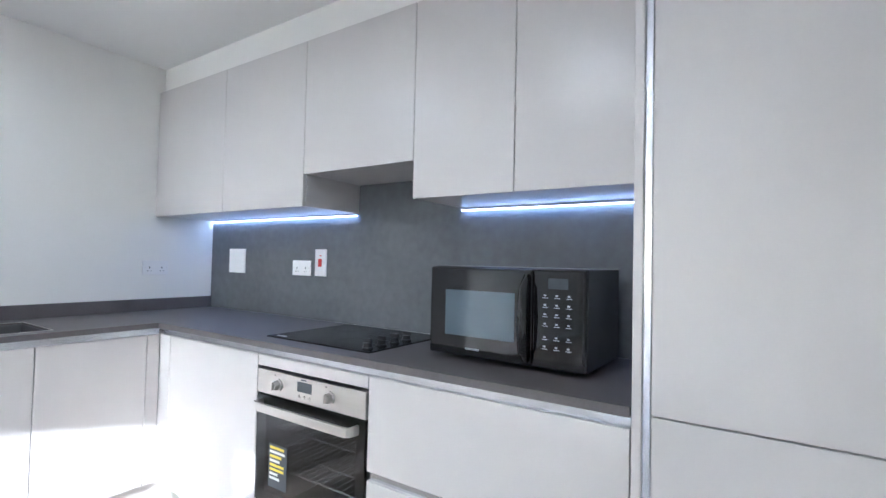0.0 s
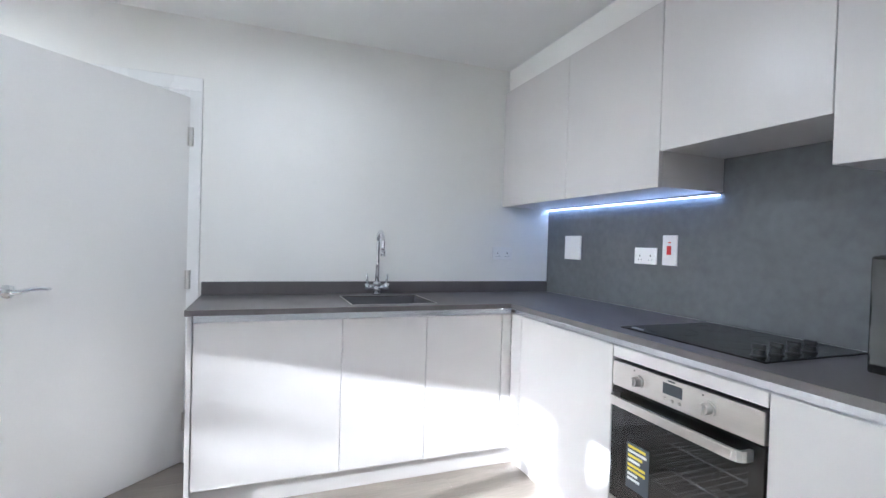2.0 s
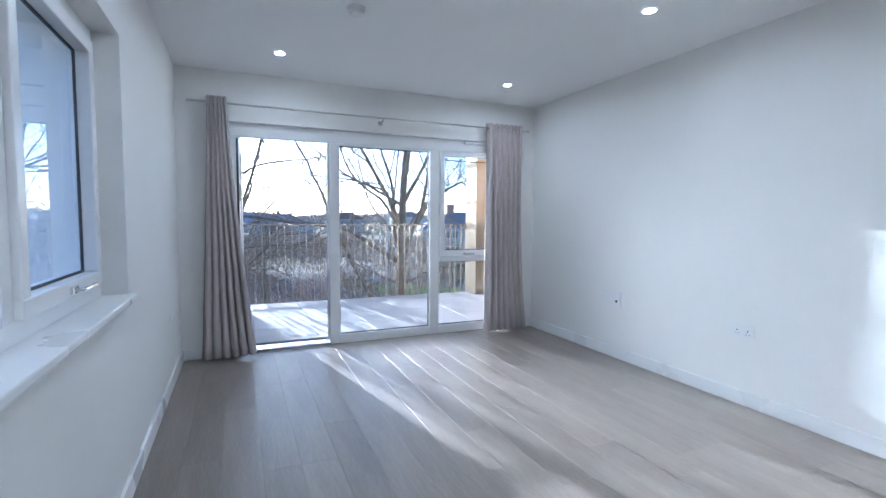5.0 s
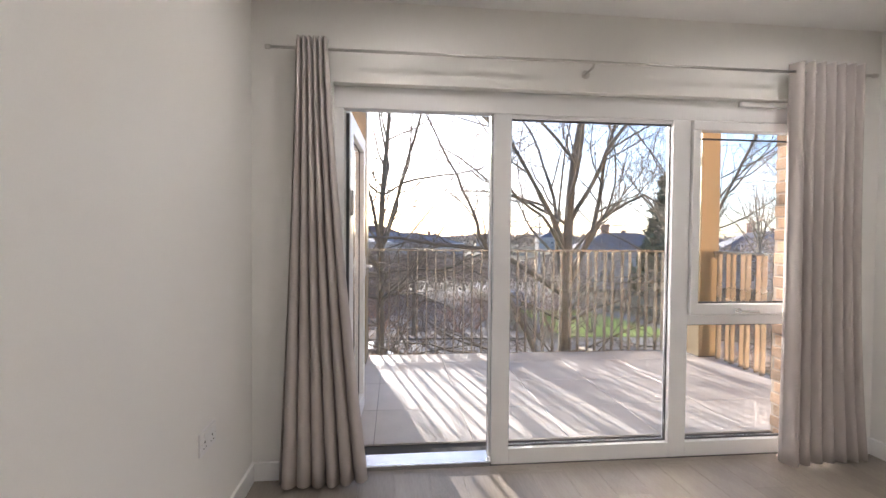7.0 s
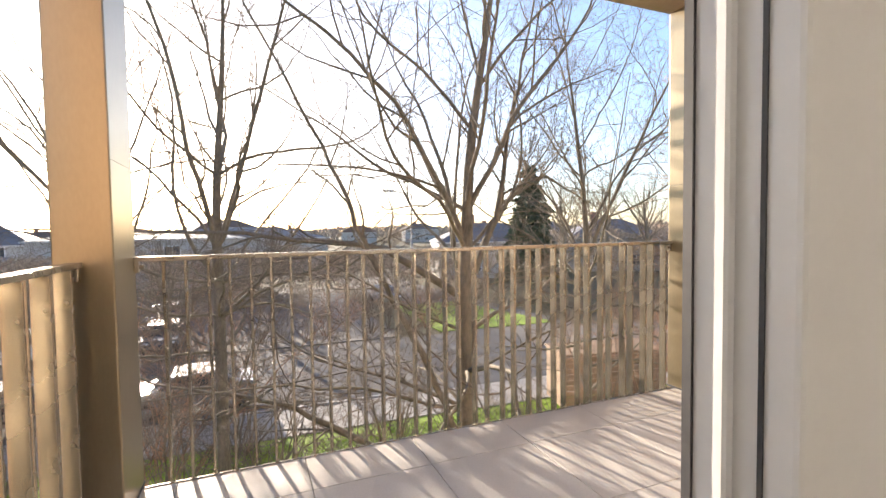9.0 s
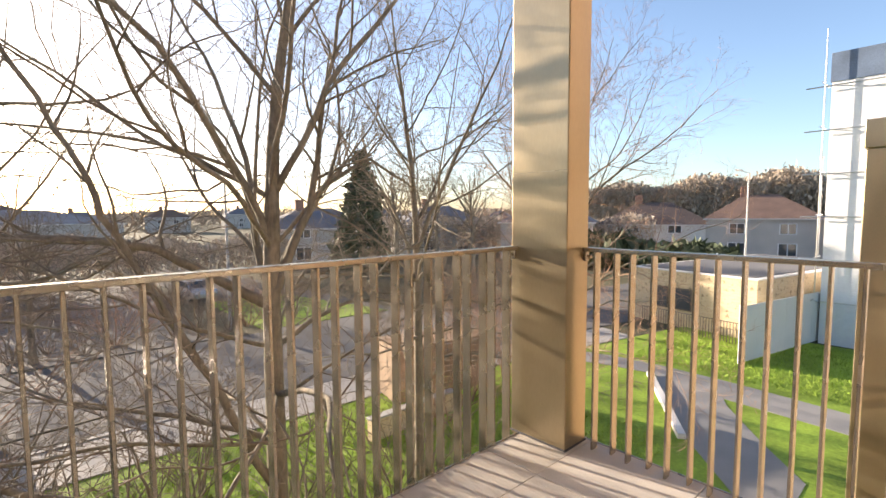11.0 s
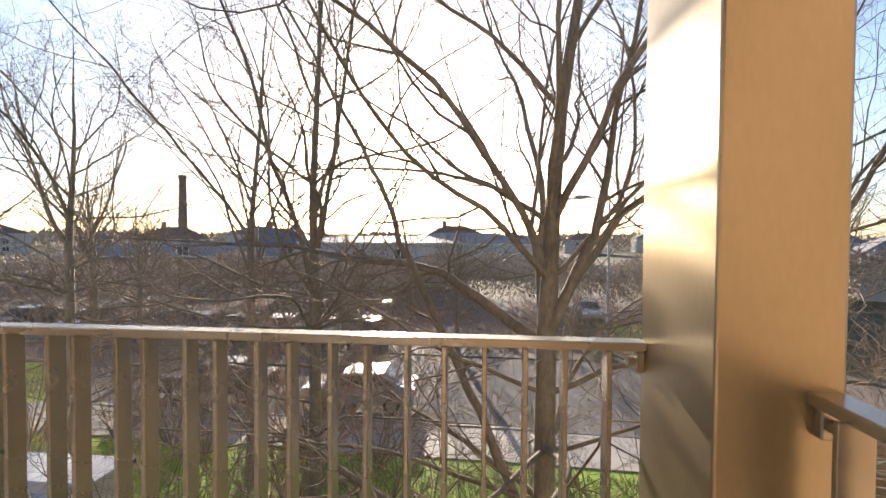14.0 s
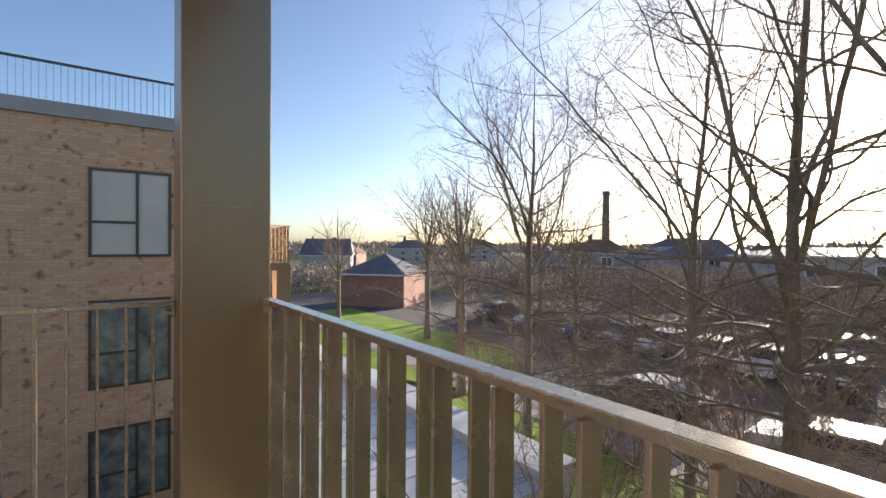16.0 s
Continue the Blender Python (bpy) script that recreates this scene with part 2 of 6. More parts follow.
# door lining and architrave
door_frame = tagged(thing("door_1", "white painted door frame with architraves to the hall", "door frame"), kind="structure")
part("lining", boxes((-0.004, 0.124, DY0, DY0 + 0.03, -0.01, DZ1), (-0.004, 0.124, DY1 - 0.03, DY1, -0.01, DZ1), (-0.004, 0.124, DY0 + 0.03, DY1 - 0.03, DZ1 - 0.03, DZ1), (0.05, 0.07, DY0 + 0.03, DY0 + 0.045, -0.01, DZ1 - 0.03), (0.05, 0.07, DY1 - 0.045, DY1 - 0.03, -0.01, DZ1 - 0.03), bev=0.0015), GLOSSW, door_frame)
for y0, y1, z1 in ((DY0 - 0.055, DY0 + 0.012, DZ1 - 0.012), (DY1 - 0.012, DY1 + 0.07, DZ1 - 0.012)):
    part("architrave", boxes((-0.018, -0.0005, y0, y1, -0.01, z1), bev=0.004, seg=2), GLOSSW, door_frame)
part("architrave", boxes((-0.018, -0.0005, DY0 - 0.055, DY1 + 0.07, DZ1 - 0.012, DZ1 + 0.06), bev=0.004, seg=2), GLOSSW, door_frame)
part("strike_plate", boxes((0.01, 0.03, DY1 - 0.032, DY1 - 0.0295, 0.93, 1.07), bev=0.001), STEEL, door_frame, "steel strike plate")

# the open door leaf, hung at its south edge and swung into the room
LW, LT, LH = 0.846, 0.042, 1.972
leaf = thing("interior_door", "white flush door standing half open into the room", "door", (0.012, DY0 + 0.034, 0.008))
leaf.rotation_euler = (0, 0, radians(46))
part("leaf", boxes((-LT, 0, 0.0, LW - 0.006, 0, LH), bev=0.002), DOORW, leaf)
part("lipping", boxes((-LT + 0.001, -0.001, LW - 0.0055, LW, 0.001, LH - 0.001), bev=0.001), LIPPING, leaf, "bare wood edge lipping")
for side in (-1, 1):
    xf = -LT if side < 0 else 0.0
    bm = bmesh.new()
    tube(bm, [(xf, LW - 0.065, 0.99), (xf + side * 0.010, LW - 0.065, 0.99)], 0.026, 24)
    rose = part("handle_rose", bm, CHROME, leaf, "round chrome rose", True)
    bm = bmesh.new()
    pts = [(xf + side * 0.009, LW - 0.065, 0.99), (xf + side * 0.05, LW - 0.065, 0.99), (xf + side * 0.058, LW - 0.075, 0.991)] + [(xf + side * (0.058 - 0.004 * k), LW - 0.085 - 0.018 * k, 0.992 + 0.006 * math.sin(k / 6 * math.pi)) for k in range(7)]
    tube(bm, pts, [0.009, 0.009, 0.0095] + [0.0095 - 0.0003 * k for k in range(7)], 12)
    part("lever", bm, CHROME, leaf, "curved chrome lever handle", True)
part("latch_plate", boxes((-LT + 0.009, -0.009, LW, LW + 0.0015, 0.90, 1.08), bev=0.0005), STEEL, leaf, "steel latch plate")
for z in (0.22, 0.99, 1.76):
    bm = boxes((-LT - 0.002, -LT + 0.002, -0.002, 0.014, z - 0.05, z + 0.05), bev=0.0005)
    cyl(bm, -LT - 0.009, -0.002, z - 0.05, z + 0.05, 0.011, sides=12)
    part("hinge", bm, STEEL, leaf, "satin steel hinge")

# ---------- kitchen ----------
WZ = 0.915   # worktop surface
DF = 0.60    # door fronts stand this far from the walls
TOPD = 0.855


def unit(name, label, dims_body, fronts, along="x", category="kitchen unit"):
    """A base unit: a carcass and its fronts."""
    t = thing(name, label, category)
    part("body", boxes(dims_body), CARC, t)
    for nm, d in fronts:
        part(nm, boxes(d, bev=0.0015), CAB, t)
    return t


G = 0.0018
EX = -0.032
unit("sink_unit", "pale handleless double-door unit under the sink", (-0.575, EX, 0.664, 1.53, 0.11, 0.86), [("door", (-DF, -0.579, 0.662 + G, 1.099 - G, 0.115, TOPD)), ("door", (-DF, -0.579, 1.099 + G, 1.53 - G, 0.115, TOPD))])
t = unit("appliance_unit", "pale panel-fronted unit with an end panel by the door", (-0.575, EX, 1.532, 2.172, 0.11, 0.86), [("door", (-DF, -0.579, 1.53 + G, 2.174 - G, 0.115, TOPD))])
part("end_panel", boxes((-0.602, EX, 2.176, 2.196, 0.0, 0.888), bev=0.0015), CAB, t)
unit("corner_unit", "pale handleless corner base unit with filler posts", (-1.398, EX, 0.012, 0.575, 0.11, 0.86), [("door", (-1.402 + G, -0.70 - G, 0.579, DF, 0.115, TOPD)), ("filler", (-0.70 + G, -0.60, 0.579, DF, 0.115, TOPD)), ("filler", (-DF, -0.579, 0.602, 0.662 - G, 0.115, TOPD))])
unit("drawer_unit", "wide pale handleless drawer unit under the worktop", (-2.862, -2.016, 0.012, 0.575, 0.11, 0.86), [("drawer", (-2.862 + G, -2.013 - G, 0.579, DF, 0.535, TOPD)), ("drawer", (-2.862 + G, -2.013 - G, 0.579, DF, 0.115, 0.503))])
pl = thing("plinth", "pale kick plinth under the base units", "plinth")
part("plinth_board", boxes((-0.545, -0.527, 0.545, 2.176, 0.0, 0.108), bev=0.001), CAB, pl)
part("plinth_board", boxes((-2.862, -0.545, 0.527, 0.545, 0.0, 0.108), bev=0.001), CAB, pl)
gp = thing("handle_channel", "aluminium finger-pull channel below the worktop edge", "channel")
part("channel", boxes((-2.862, -0.606, 0.572, 0.586, 0.845, 0.888), (-2.862, -0.606, 0.586, 0.594, 0.878, 0.888)), ALU, gp)
part("channel", boxes((-0.586, -0.572, 0.60, 2.175, 0.845, 0.888), (-0.594, -0.586, 0.60, 2.175, 0.878, 0.888)), ALU, gp)
part("channel", boxes((-2.862, -2.016, 0.572, 0.586, 0.49, 0.532)), ALU, gp)

wt = thing("worktop", "dark grey laminate L-shaped worktop with a cut-out sink", "worktop")
SX0, SX1, SY0, SY1 = -0.545, -0.165, 1.03, 1.475
for b in ((-0.622, SX0, 0.622, 2.205, 0.89, WZ), (SX1, EX, 0.622, 2.205, 0.89, WZ), (SX0, SX1, 0.622, SY0, 0.89, WZ), (SX0, SX1, SY1, 2.205, 0.89, WZ), (-2.864, EX, 0.010, 0.622, 0.89, WZ)):
    part("worktop_slab", boxes(b), WORKTOP, wt)
part("upstand", boxes((EX - 0.014, EX, 0.012, 2.205, WZ + 0.0005, 0.988), bev=0.001), WORKTOP, wt, "dark upstand along the wall")
sp = thing("splashback", "mottled slate-grey splashback panel behind the hob", "splashback")
part("panel", boxes((-2.864, EX - 0.0005, 0.0005, 0.009, WZ + 0.0005, 1.66)), SPLASH, sp)

# sink and mixer tap
sink = thing("sink", "stainless steel square undermount sink bowl", "sink")
t = 0.004
part("bowl", boxes((SX0, SX1, SY0, SY1, 0.735, 0.739), (SX0, SX0 + t, SY0, SY1, 0.739, 0.908), (SX1 - t, SX1, SY0, SY1, 0.739, 0.908), (SX0 + t, SX1 - t, SY0, SY0 + t, 0.739, 0.908), (SX0 + t, SX1 - t, SY1 - t, SY1, 0.739, 0.908)), SINKST, sink)
part("rim", boxes((SX0 - 0.006, SX0, SY0 - 0.006, SY1 + 0.006, WZ, WZ + 0.002), (SX1, SX1 + 0.006, SY0 - 0.006, SY1 + 0.006, WZ, WZ + 0.002), (SX0, SX1, SY0 - 0.006, SY0, WZ, WZ + 0.002), (SX0, SX1, SY1, SY1 + 0.006, WZ, WZ + 0.002)), STEEL, sink, "thin bright steel rim")
bm = bmesh.new()
cyl(bm, -0.35, 1.25, 0.739, 0.743, 0.042)
cyl(bm, -0.35, 1.25, 0.743, 0.747, 0.03)
part("waste", bm, CHROME, sink, "round chrome waste", True)
tap = thing("mixer_tap", "chrome swan-neck mixer tap with two levers", "tap", (-0.098, 1.25, WZ))
bm = bmesh.new()
cyl(bm, 0, 0, 0, 0.012, 0.028)
cyl(bm, 0, 0, 0.012, 0.055, 0.022)
cyl(bm, 0, 0, 0.055, 0.075, 0.027, 0.02)
part("base", bm, CHROME, tap, "", True)
bm = bmesh.new()
tube(bm, [(0, 0, 0.07), (0, 0, 0.2), (0, 0, 0.315)] + [(-0.062 + 0.062 * math.cos(radians(a)), 0, 0.315 + 0.062 * math.sin(radians(a))) for a in range(15, 181, 15)] + [(-0.126, 0, 0.29), (-0.128, 0, 0.262)], 0.0125, 14)
cyl(bm, -0.128, 0, 0.235, 0.27, 0.015)
part("spout", bm, CHROME, tap, "", True)
for s in (-1, 1):
    bm = bmesh.new()
    tube(bm, [(0, s * 0.015, 0.045), (0, s * 0.058, 0.045)], 0.013, 14)
    tube(bm, [(0, s * 0.058, 0.03), (0, s * 0.058, 0.065)], 0.016, 14)
    tube(bm, [(0, s * 0.058, 0.065), (0, s * 0.063, 0.125)], [0.008, 0.006], 10)
    part("lever", bm, CHROME, tap, "slim chrome lever", True)

# hob
hob = thing("hob", "black glass electric hob with four side knobs", "hob", (0, 0, WZ))
part("glass_top", boxes((-1.955, -1.365, 0.045, 0.535, 0.0, 0.006), bev=0.002), BLACKG, hob)
for x, y, r in ((-1.50, 0.40, 0.09), (-1.50, 0.17, 0.075), (-1.75, 0.17, 0.09), (-1.75, 0.40, 0.075)):
    bm = bmesh.new()
    a, b = [], []
    for k in range(40):
        w = 2 * math.pi * k / 40
        a.append(bm.verts.new((x + r * math.cos(w), y + r * math.sin(w), 0.0064)))
        b.append(bm.verts.new((x + (r - 0.002) * math.cos(w), y + (r - 0.002) * math.sin(w), 0.0064)))
    for k in range(40):
        bm.faces.new((a[k], a[(k + 1) % 40], b[(k + 1) % 40], b[k]))
    part("zone_ring", bm, GREYP, hob, "faint grey cooking zone ring")
for y in (0.48, 0.40, 0.32, 0.24):
    bm = bmesh.new()
    cyl(bm, -1.895, y, 0.006, 0.011, 0.021)
    cyl(bm, -1.895, y, 0.011, 0.026, 0.018, 0.016)
    box(bm, -1.915, -1.875, y - 0.006, y + 0.006, 0.026, 0.042, 0.003)
    part("knob", bm, BLACKP, hob, "black turn knob")
part("print", boxes((-1.46, -1.40, 0.500, 0.512, 0.0062, 0.0066)), INKW, hob, "small pale print")

# built-in oven
OX0, OX1 = -2.011, -1.404
ov = thing("oven", "stainless steel built-in single oven with a glass door", "oven")
part("body", boxes((OX0 + 0.012, OX1 - 0.012, 0.03, 0.565, 0.2, 0.222), (OX0 + 0.012, OX1 - 0.012, 0.03, 0.05, 0.222, 0.79), (OX0 + 0.012, OX0 + 0.05, 0.05, 0.565, 0.222, 0.79), (OX1 - 0.05, OX1 - 0.012, 0.05, 0.565, 0.222, 0.79), (OX0 + 0.012, OX1 - 0.012, 0.03, 0.565, 0.70, 0.79)), DARKCAV, ov, "dark enamel oven cavity")
part("control_panel", boxes((OX0 + 0.005, OX1 - 0.005, 0.566, 0.604, 0.705, 0.800), bev=0.002), STEEL, ov)
part("door_glass", boxes((OX0 + 0.005, OX1 - 0.005, 0.588, 0.602, 0.272, 0.698), bev=0.0015), DGLASS, ov, "tinted glass oven door")
part("door_frame", boxes((OX0 + 0.005, OX0 + 0.055, 0.568, 0.586, 0.272, 0.698), (OX1 - 0.055, OX1 - 0.005, 0.568, 0.586, 0.272, 0.698), (OX0 + 0.055, OX1 - 0.055, 0.568, 0.586, 0.635, 0.698), (OX0 + 0.055, OX1 - 0.055, 0.568, 0.586, 0.272, 0.31)), BLACKP, ov)
part("lower_trim", boxes((OX0 + 0.005, OX1 - 0.005, 0.568, 0.604, 0.205, 0.268), bev=0.002), STEEL, ov)
bm = bmesh.new()
hx0, hx1, hz = OX0 + 0.035, OX1 - 0.035, 0.665
prof = [(hx0, 0.600), (hx0, 0.628)] + [(hx0 + 0.03 - 0.03 * math.cos(radians(a)), 0.628 + 0.026 * math.sin(radians(a))) for a in (30, 60, 90)] + [(hx1 - 0.03 + 0.03 * math.cos(radians(a)), 0.628 + 0.026 * math.sin(radians(a))) for a in (90, 60, 30)] + [(hx1, 0.628), (hx1, 0.600)]
inner = [(min(max(x, hx0 + 0.012), hx1 - 0.012), y - (0.011 if y > 0.629 else 0.0)) for x, y in prof]
rows_ = [[bm.verts.new((x, y, z)) for x, y in p] for p, z in ((prof, hz - 0.016), (prof, hz + 0.016), (inner, hz + 0.016), (inner, hz - 0.016))]
for a in range(4):
    p, q = rows_[a], rows_[(a + 1) % 4]
    for k in range(len(p) - 1):
        bm.faces.new((p[k], p[k + 1], q[k + 1], q[k]))
part("handle", bm, STEEL, ov, "broad curved steel handle")
for x in (-1.545, -1.835):
    bm = bmesh.new()
    tube(bm, [(x, 0.603, 0.752), (x, 0.611, 0.752)], 0.024, 24)
    tube(bm, [(x, 0.611, 0.752), (x, 0.634, 0.752)], [0.019, 0.0165], 24)
    box(bm, x - 0.005, x + 0.005, 0.633, 0.640, 0.737, 0.767, 0.002)
    part("knob", bm, STEEL, ov, "round steel control knob", False)
    part("mark", boxes((x + 0.02, x + 0.026, 0.6042, 0.605, 0.784, 0.789)), BLACKP, ov)
part("clock_display", boxes((-1.735, -1.655, 0.6035, 0.6055, 0.745, 0.783), bev=0.0008), GREYP, ov, "small dark clock display")
part("badge", boxes((-1.705, -1.675, 0.6042, 0.6047, 0.789, 0.794)), GREYP, ov)
for x in (-1.725, -1.695, -1.665):
    bm = bmesh.new()
    tube(bm, [(x, 0.6035, 0.728), (x, 0.607, 0.728)], 0.006, 12)
    part("button", bm, STEEL, ov, "", True)
for z in (0.40, 0.47, 0.56):
    bm = bmesh.new()
    for k in range(15):
        x = OX0 + 0.06 + k * 0.0335
        tube(bm, [(x, 0.08, z), (x, 0.55, z)], 0.0018, 5)
    tube(bm, [(OX0 + 0.055, 0.55, z), (OX1 - 0.055, 0.55, z)], 0.004, 8)
    tube(bm, [(OX0 + 0.055, 0.08, z), (OX1 - 0.055, 0.08, z)], 0.004, 8)
    part("wire_shelf", bm, CHROME, ov, "chrome wire shelf", True)
st = part("sticker", boxes((-1.605, -1.495, 0.6022, 0.6027, 0.345, 0.515)), LABELD, ov, "dark energy sticker with yellow print")
for k, (w, c) in enumerate(((0.085, INKY), (0.09, INKW), (0.07, INKY), (0.06, INKW), (0.085, INKY), (0.085, INKY), (0.05, INKW), (0.06, INKW))):
    part("print_bar", boxes((-1.503 - w, -1.503, 0.6028, 0.6031, 0.496 - k * 0.017, 0.506 - k * 0.017)), c, st)
tagged(part("oven_filler", boxes((OX0, OX1, 0.579, DF, 0.812, TOPD), bev=0.0015), CAB), "pale filler strip above the oven", "filler panel")

# microwave
mw = thing("microwave", "black gloss microwave oven standing on the worktop", "microwave", (-2.43, 0.04, WZ))
mw.rotation_euler = (0, 0, radians(-2.0))
MX, MF, MZ0, MZ1 = 0.283, 0.385, 0.012, 0.325
part("case", boxes((-MX, MX, 0.02, MF - 0.03, MZ0, MZ1), bev=0.005, seg=2), BLACKP, mw)
part("door", boxes((-0.115, MX, MF - 0.028, MF, MZ0 + 0.004, MZ1 - 0.004), bev=0.008, seg=3), BLACKG, mw, "glossy black door")
part("window", boxes((-0.055, 0.215, MF + 0.0002, MF + 0.0012, 0.085, 0.242), bev=0.0005), material("mesh_window", (0.075, 0.105, 0.13), 0.07, var=0.05, scale=4, fine=600, bump=0.0), mw, "smoked mesh window")
part("control_panel", boxes((-MX, -0.117, MF - 0.028, MF - 0.001, MZ0 + 0.004, MZ1 - 0.004), bev=0.006, seg=2), BLACKG, mw)
bm = bmesh.new()
tube(bm, [(-0.098, MF, 0.298), (-0.100, MF + 0.03, 0.26), (-0.100, MF + 0.038, 0.16), (-0.100, MF + 0.03, 0.07), (-0.098, MF, 0.035)], [0.012, 0.016, 0.018, 0.017, 0.012], 12)
part("handle", bm, BLACKG, mw, "black bowed handle", True)
part("display", boxes((-0.232, -0.168, MF - 0.0005, MF + 0.0008, 0.262, 0.295)), GREYP, mw, "small grey display")
for r in range(6):
    for c in range(3):
        x, z = -0.158 - 0.038 * c, 0.235 - 0.029 * r - (0.012 if r > 3 else 0)
        part("button_print", boxes((x - 0.010, x + 0.008, MF - 0.0008, MF + 0.0003, z - 0.002, z), (x - 0.004, x + 0.004, MF - 0.0008, MF + 0.0003, z + 0.004, z + 0.009)), INKG, mw)
part("badge", boxes((0.075, 0.13, MF - 0.0002, MF + 0.0006, 0.040, 0.046)), INKG, mw, "pale maker's plate")
for x in (-0.2, 0.2):
    for y in (0.06, 0.30):
        bm = bmesh.new()
        cyl(bm, x, y, 0.0, 0.013, 0.014, sides=12)
        part("foot", bm, BLACKP, mw)

# wall units
UF, UZ0, UZ1, HZ0 = 0.383, 1.495, 2.262, 1.643


def wall_unit(label, x0, x1, z0, doors):
    u = thing("wall_unit", label, "wall cabinet", group="wall cabinets")
    part("body", boxes((x0 + 0.001, x1 - 0.001, 0.010, UF - 0.021, z0 + 0.001, UZ1)), CAB, u)
    for a, b in zip(doors, doors[1:]):
        part("door", boxes((a + G, b - G, UF - 0.019, UF, z0 - 0.002, UZ1), bev=0.0015), CAB, u)
    return u


wall_unit("pale handleless double wall cabinet in the corner", -1.386, EX - 0.001, UZ0, (-1.386, -0.748, EX - 0.001))
wall_unit("pale raised wall cabinet over the hob", -2.016, -1.386, HZ0, (-2.016, -1.386))
wall_unit("pale handleless double wall cabinet over the microwave", -2.862, -2.016, UZ0, (-2.862, -2.44, -2.016))
tagged(part("bulkhead", boxes((XW, EX - 0.0005, 0.001, 0.352, UZ1 + 0.004, H - 0.0005)), PAINT), "white boxed bulkhead above the wall cabinets", "bulkhead", "", "structure")
for x0, x1 in ((-1.38, -0.04), (-2.855, -2.022)):
    s = thing("under_cabinet_light", "thin blue-white LED strip under the wall cabinets", "LED strip", group="LED strips")
    part("profile", boxes((x0, x1, 0.012, 0.030, UZ0 - 0.009, UZ0 - 0.001)), ALU, s)
    part("diffuser", boxes((x0 + 0.004, x1 - 0.004, 0.014, 0.028, UZ0 - 0.0118, UZ0 - 0.0092)), LED, s, "glowing diffuser")

# tall larder
tl = thing("tall_fridge_unit", "tall pale integrated fridge housing with two doors", "tall cabinet")
part("side_panel", boxes((-2.888, -2.866, 0.002, 0.612, 0, UZ1), bev=0.001), CAB, tl)
part("carcass", boxes((XW + 0.004, -2.89, 0.004, 0.575, 0.1, UZ1)), CARC, tl)
part("channel", boxes((-2.9065, -2.8885, 0.5755, 0.601, 0.115, UZ1), bev=0.001), ALU, tl, "vertical aluminium finger-pull channel")
part("upper_door", boxes((XW + 0.006, -2.908, 0.579, DF, 0.898, UZ1), bev=0.0015), CAB, tl)
part("lower_door", boxes((XW + 0.006, -2.908, 0.579, DF, 0.115, 0.894), bev=0.0015), CAB, tl)
part("plinth_board", boxes((XW + 0.006, -2.892, 0.527, 0.545, 0, 0.1)), CAB, tl)


# sockets and switches
def plate(name, label, wall, u0, u1, z0, z1, kind):
    """wall: 'S' on the splashback, 'E' on the east wall, 'K' on the proud kitchen wall."""
    th = 0.009
    p = thing(name, label, name.replace("_", " "))

    def at(a0, a1, c0, c1, d0, d1):
        if wall == "S":
            return (a0, a1, 0.0092 + d0, 0.0092 + d1, c0, c1)
        x = EX + 0.002 if wall == "K" else 0.0
        if wall == "W":
            return (XW + d0, XW + d1, a0, a1, c0, c1)
        return (x - d1, x - d0, a0, a1, c0, c1)
    part("plate", boxes(at(u0, u1, z0, z1, 0.0, th), bev=0.002, seg=2), WHITEP, p)
    w, um, zm = u1 - u0, (u0 + u1) / 2, (z0 + z1) / 2
    if kind == "socket":
        for c in (um - w * 0.24, um + w * 0.24):
            part("rocker", boxes(at(c - 0.009, c + 0.009, z1 - 0.024, z1 - 0.008, th, th + 0.003), bev=0.001), WHITEP, p)
            part("pin_holes", boxes(at(c - 0.003, c + 0.003, zm - 0.004, zm + 0.006, th, th + 0.0004), at(c - 0.013, c - 0.007, zm - 0.022, zm - 0.018, th, th + 0.0004), at(c + 0.007, c + 0.013, zm - 0.022, zm - 0.018, th, th + 0.0004)), GREYP, p)
    elif kind == "cooker":
        part("rocker", boxes(at(um - 0.013, um + 0.013, zm - 0.022, zm + 0.022, th, th + 0.006), bev=0.002), REDP, p, "red rocker switch")
        part("lamp", boxes(at(um - 0.008, um + 0.008, zm + 0.036, zm + 0.041, th, th + 0.001)), REDP, p)
    elif kind == "switch":
        for c in (um - w * 0.2, um + w * 0.2):
            part("rocker", boxes(at(c - 0.010, c + 0.010, zm - 0.02, zm + 0.02, th, th + 0.004), bev=0.001), WHITEP, p)
    elif kind == "media":
        part("outlet", boxes(at(u0 + 0.02, u0 + 0.07, z0 + 0.02, z0 + 0.07, th, th + 0.003), bev=0.001), WHITEP, p)
        part("jack", boxes(at(u0 + 0.035, u0 + 0.055, z0 + 0.035, z0 + 0.055, th + 0.003, th + 0.0034)), GREYP, p)
    for a in (u0 + 0.012, u1 - 0.012):
        part("screw", boxes(at(a - 0.002, a + 0.002, zm - 0.002, zm + 0.002, th, th + 0.0006)), STEEL, p)
    return p


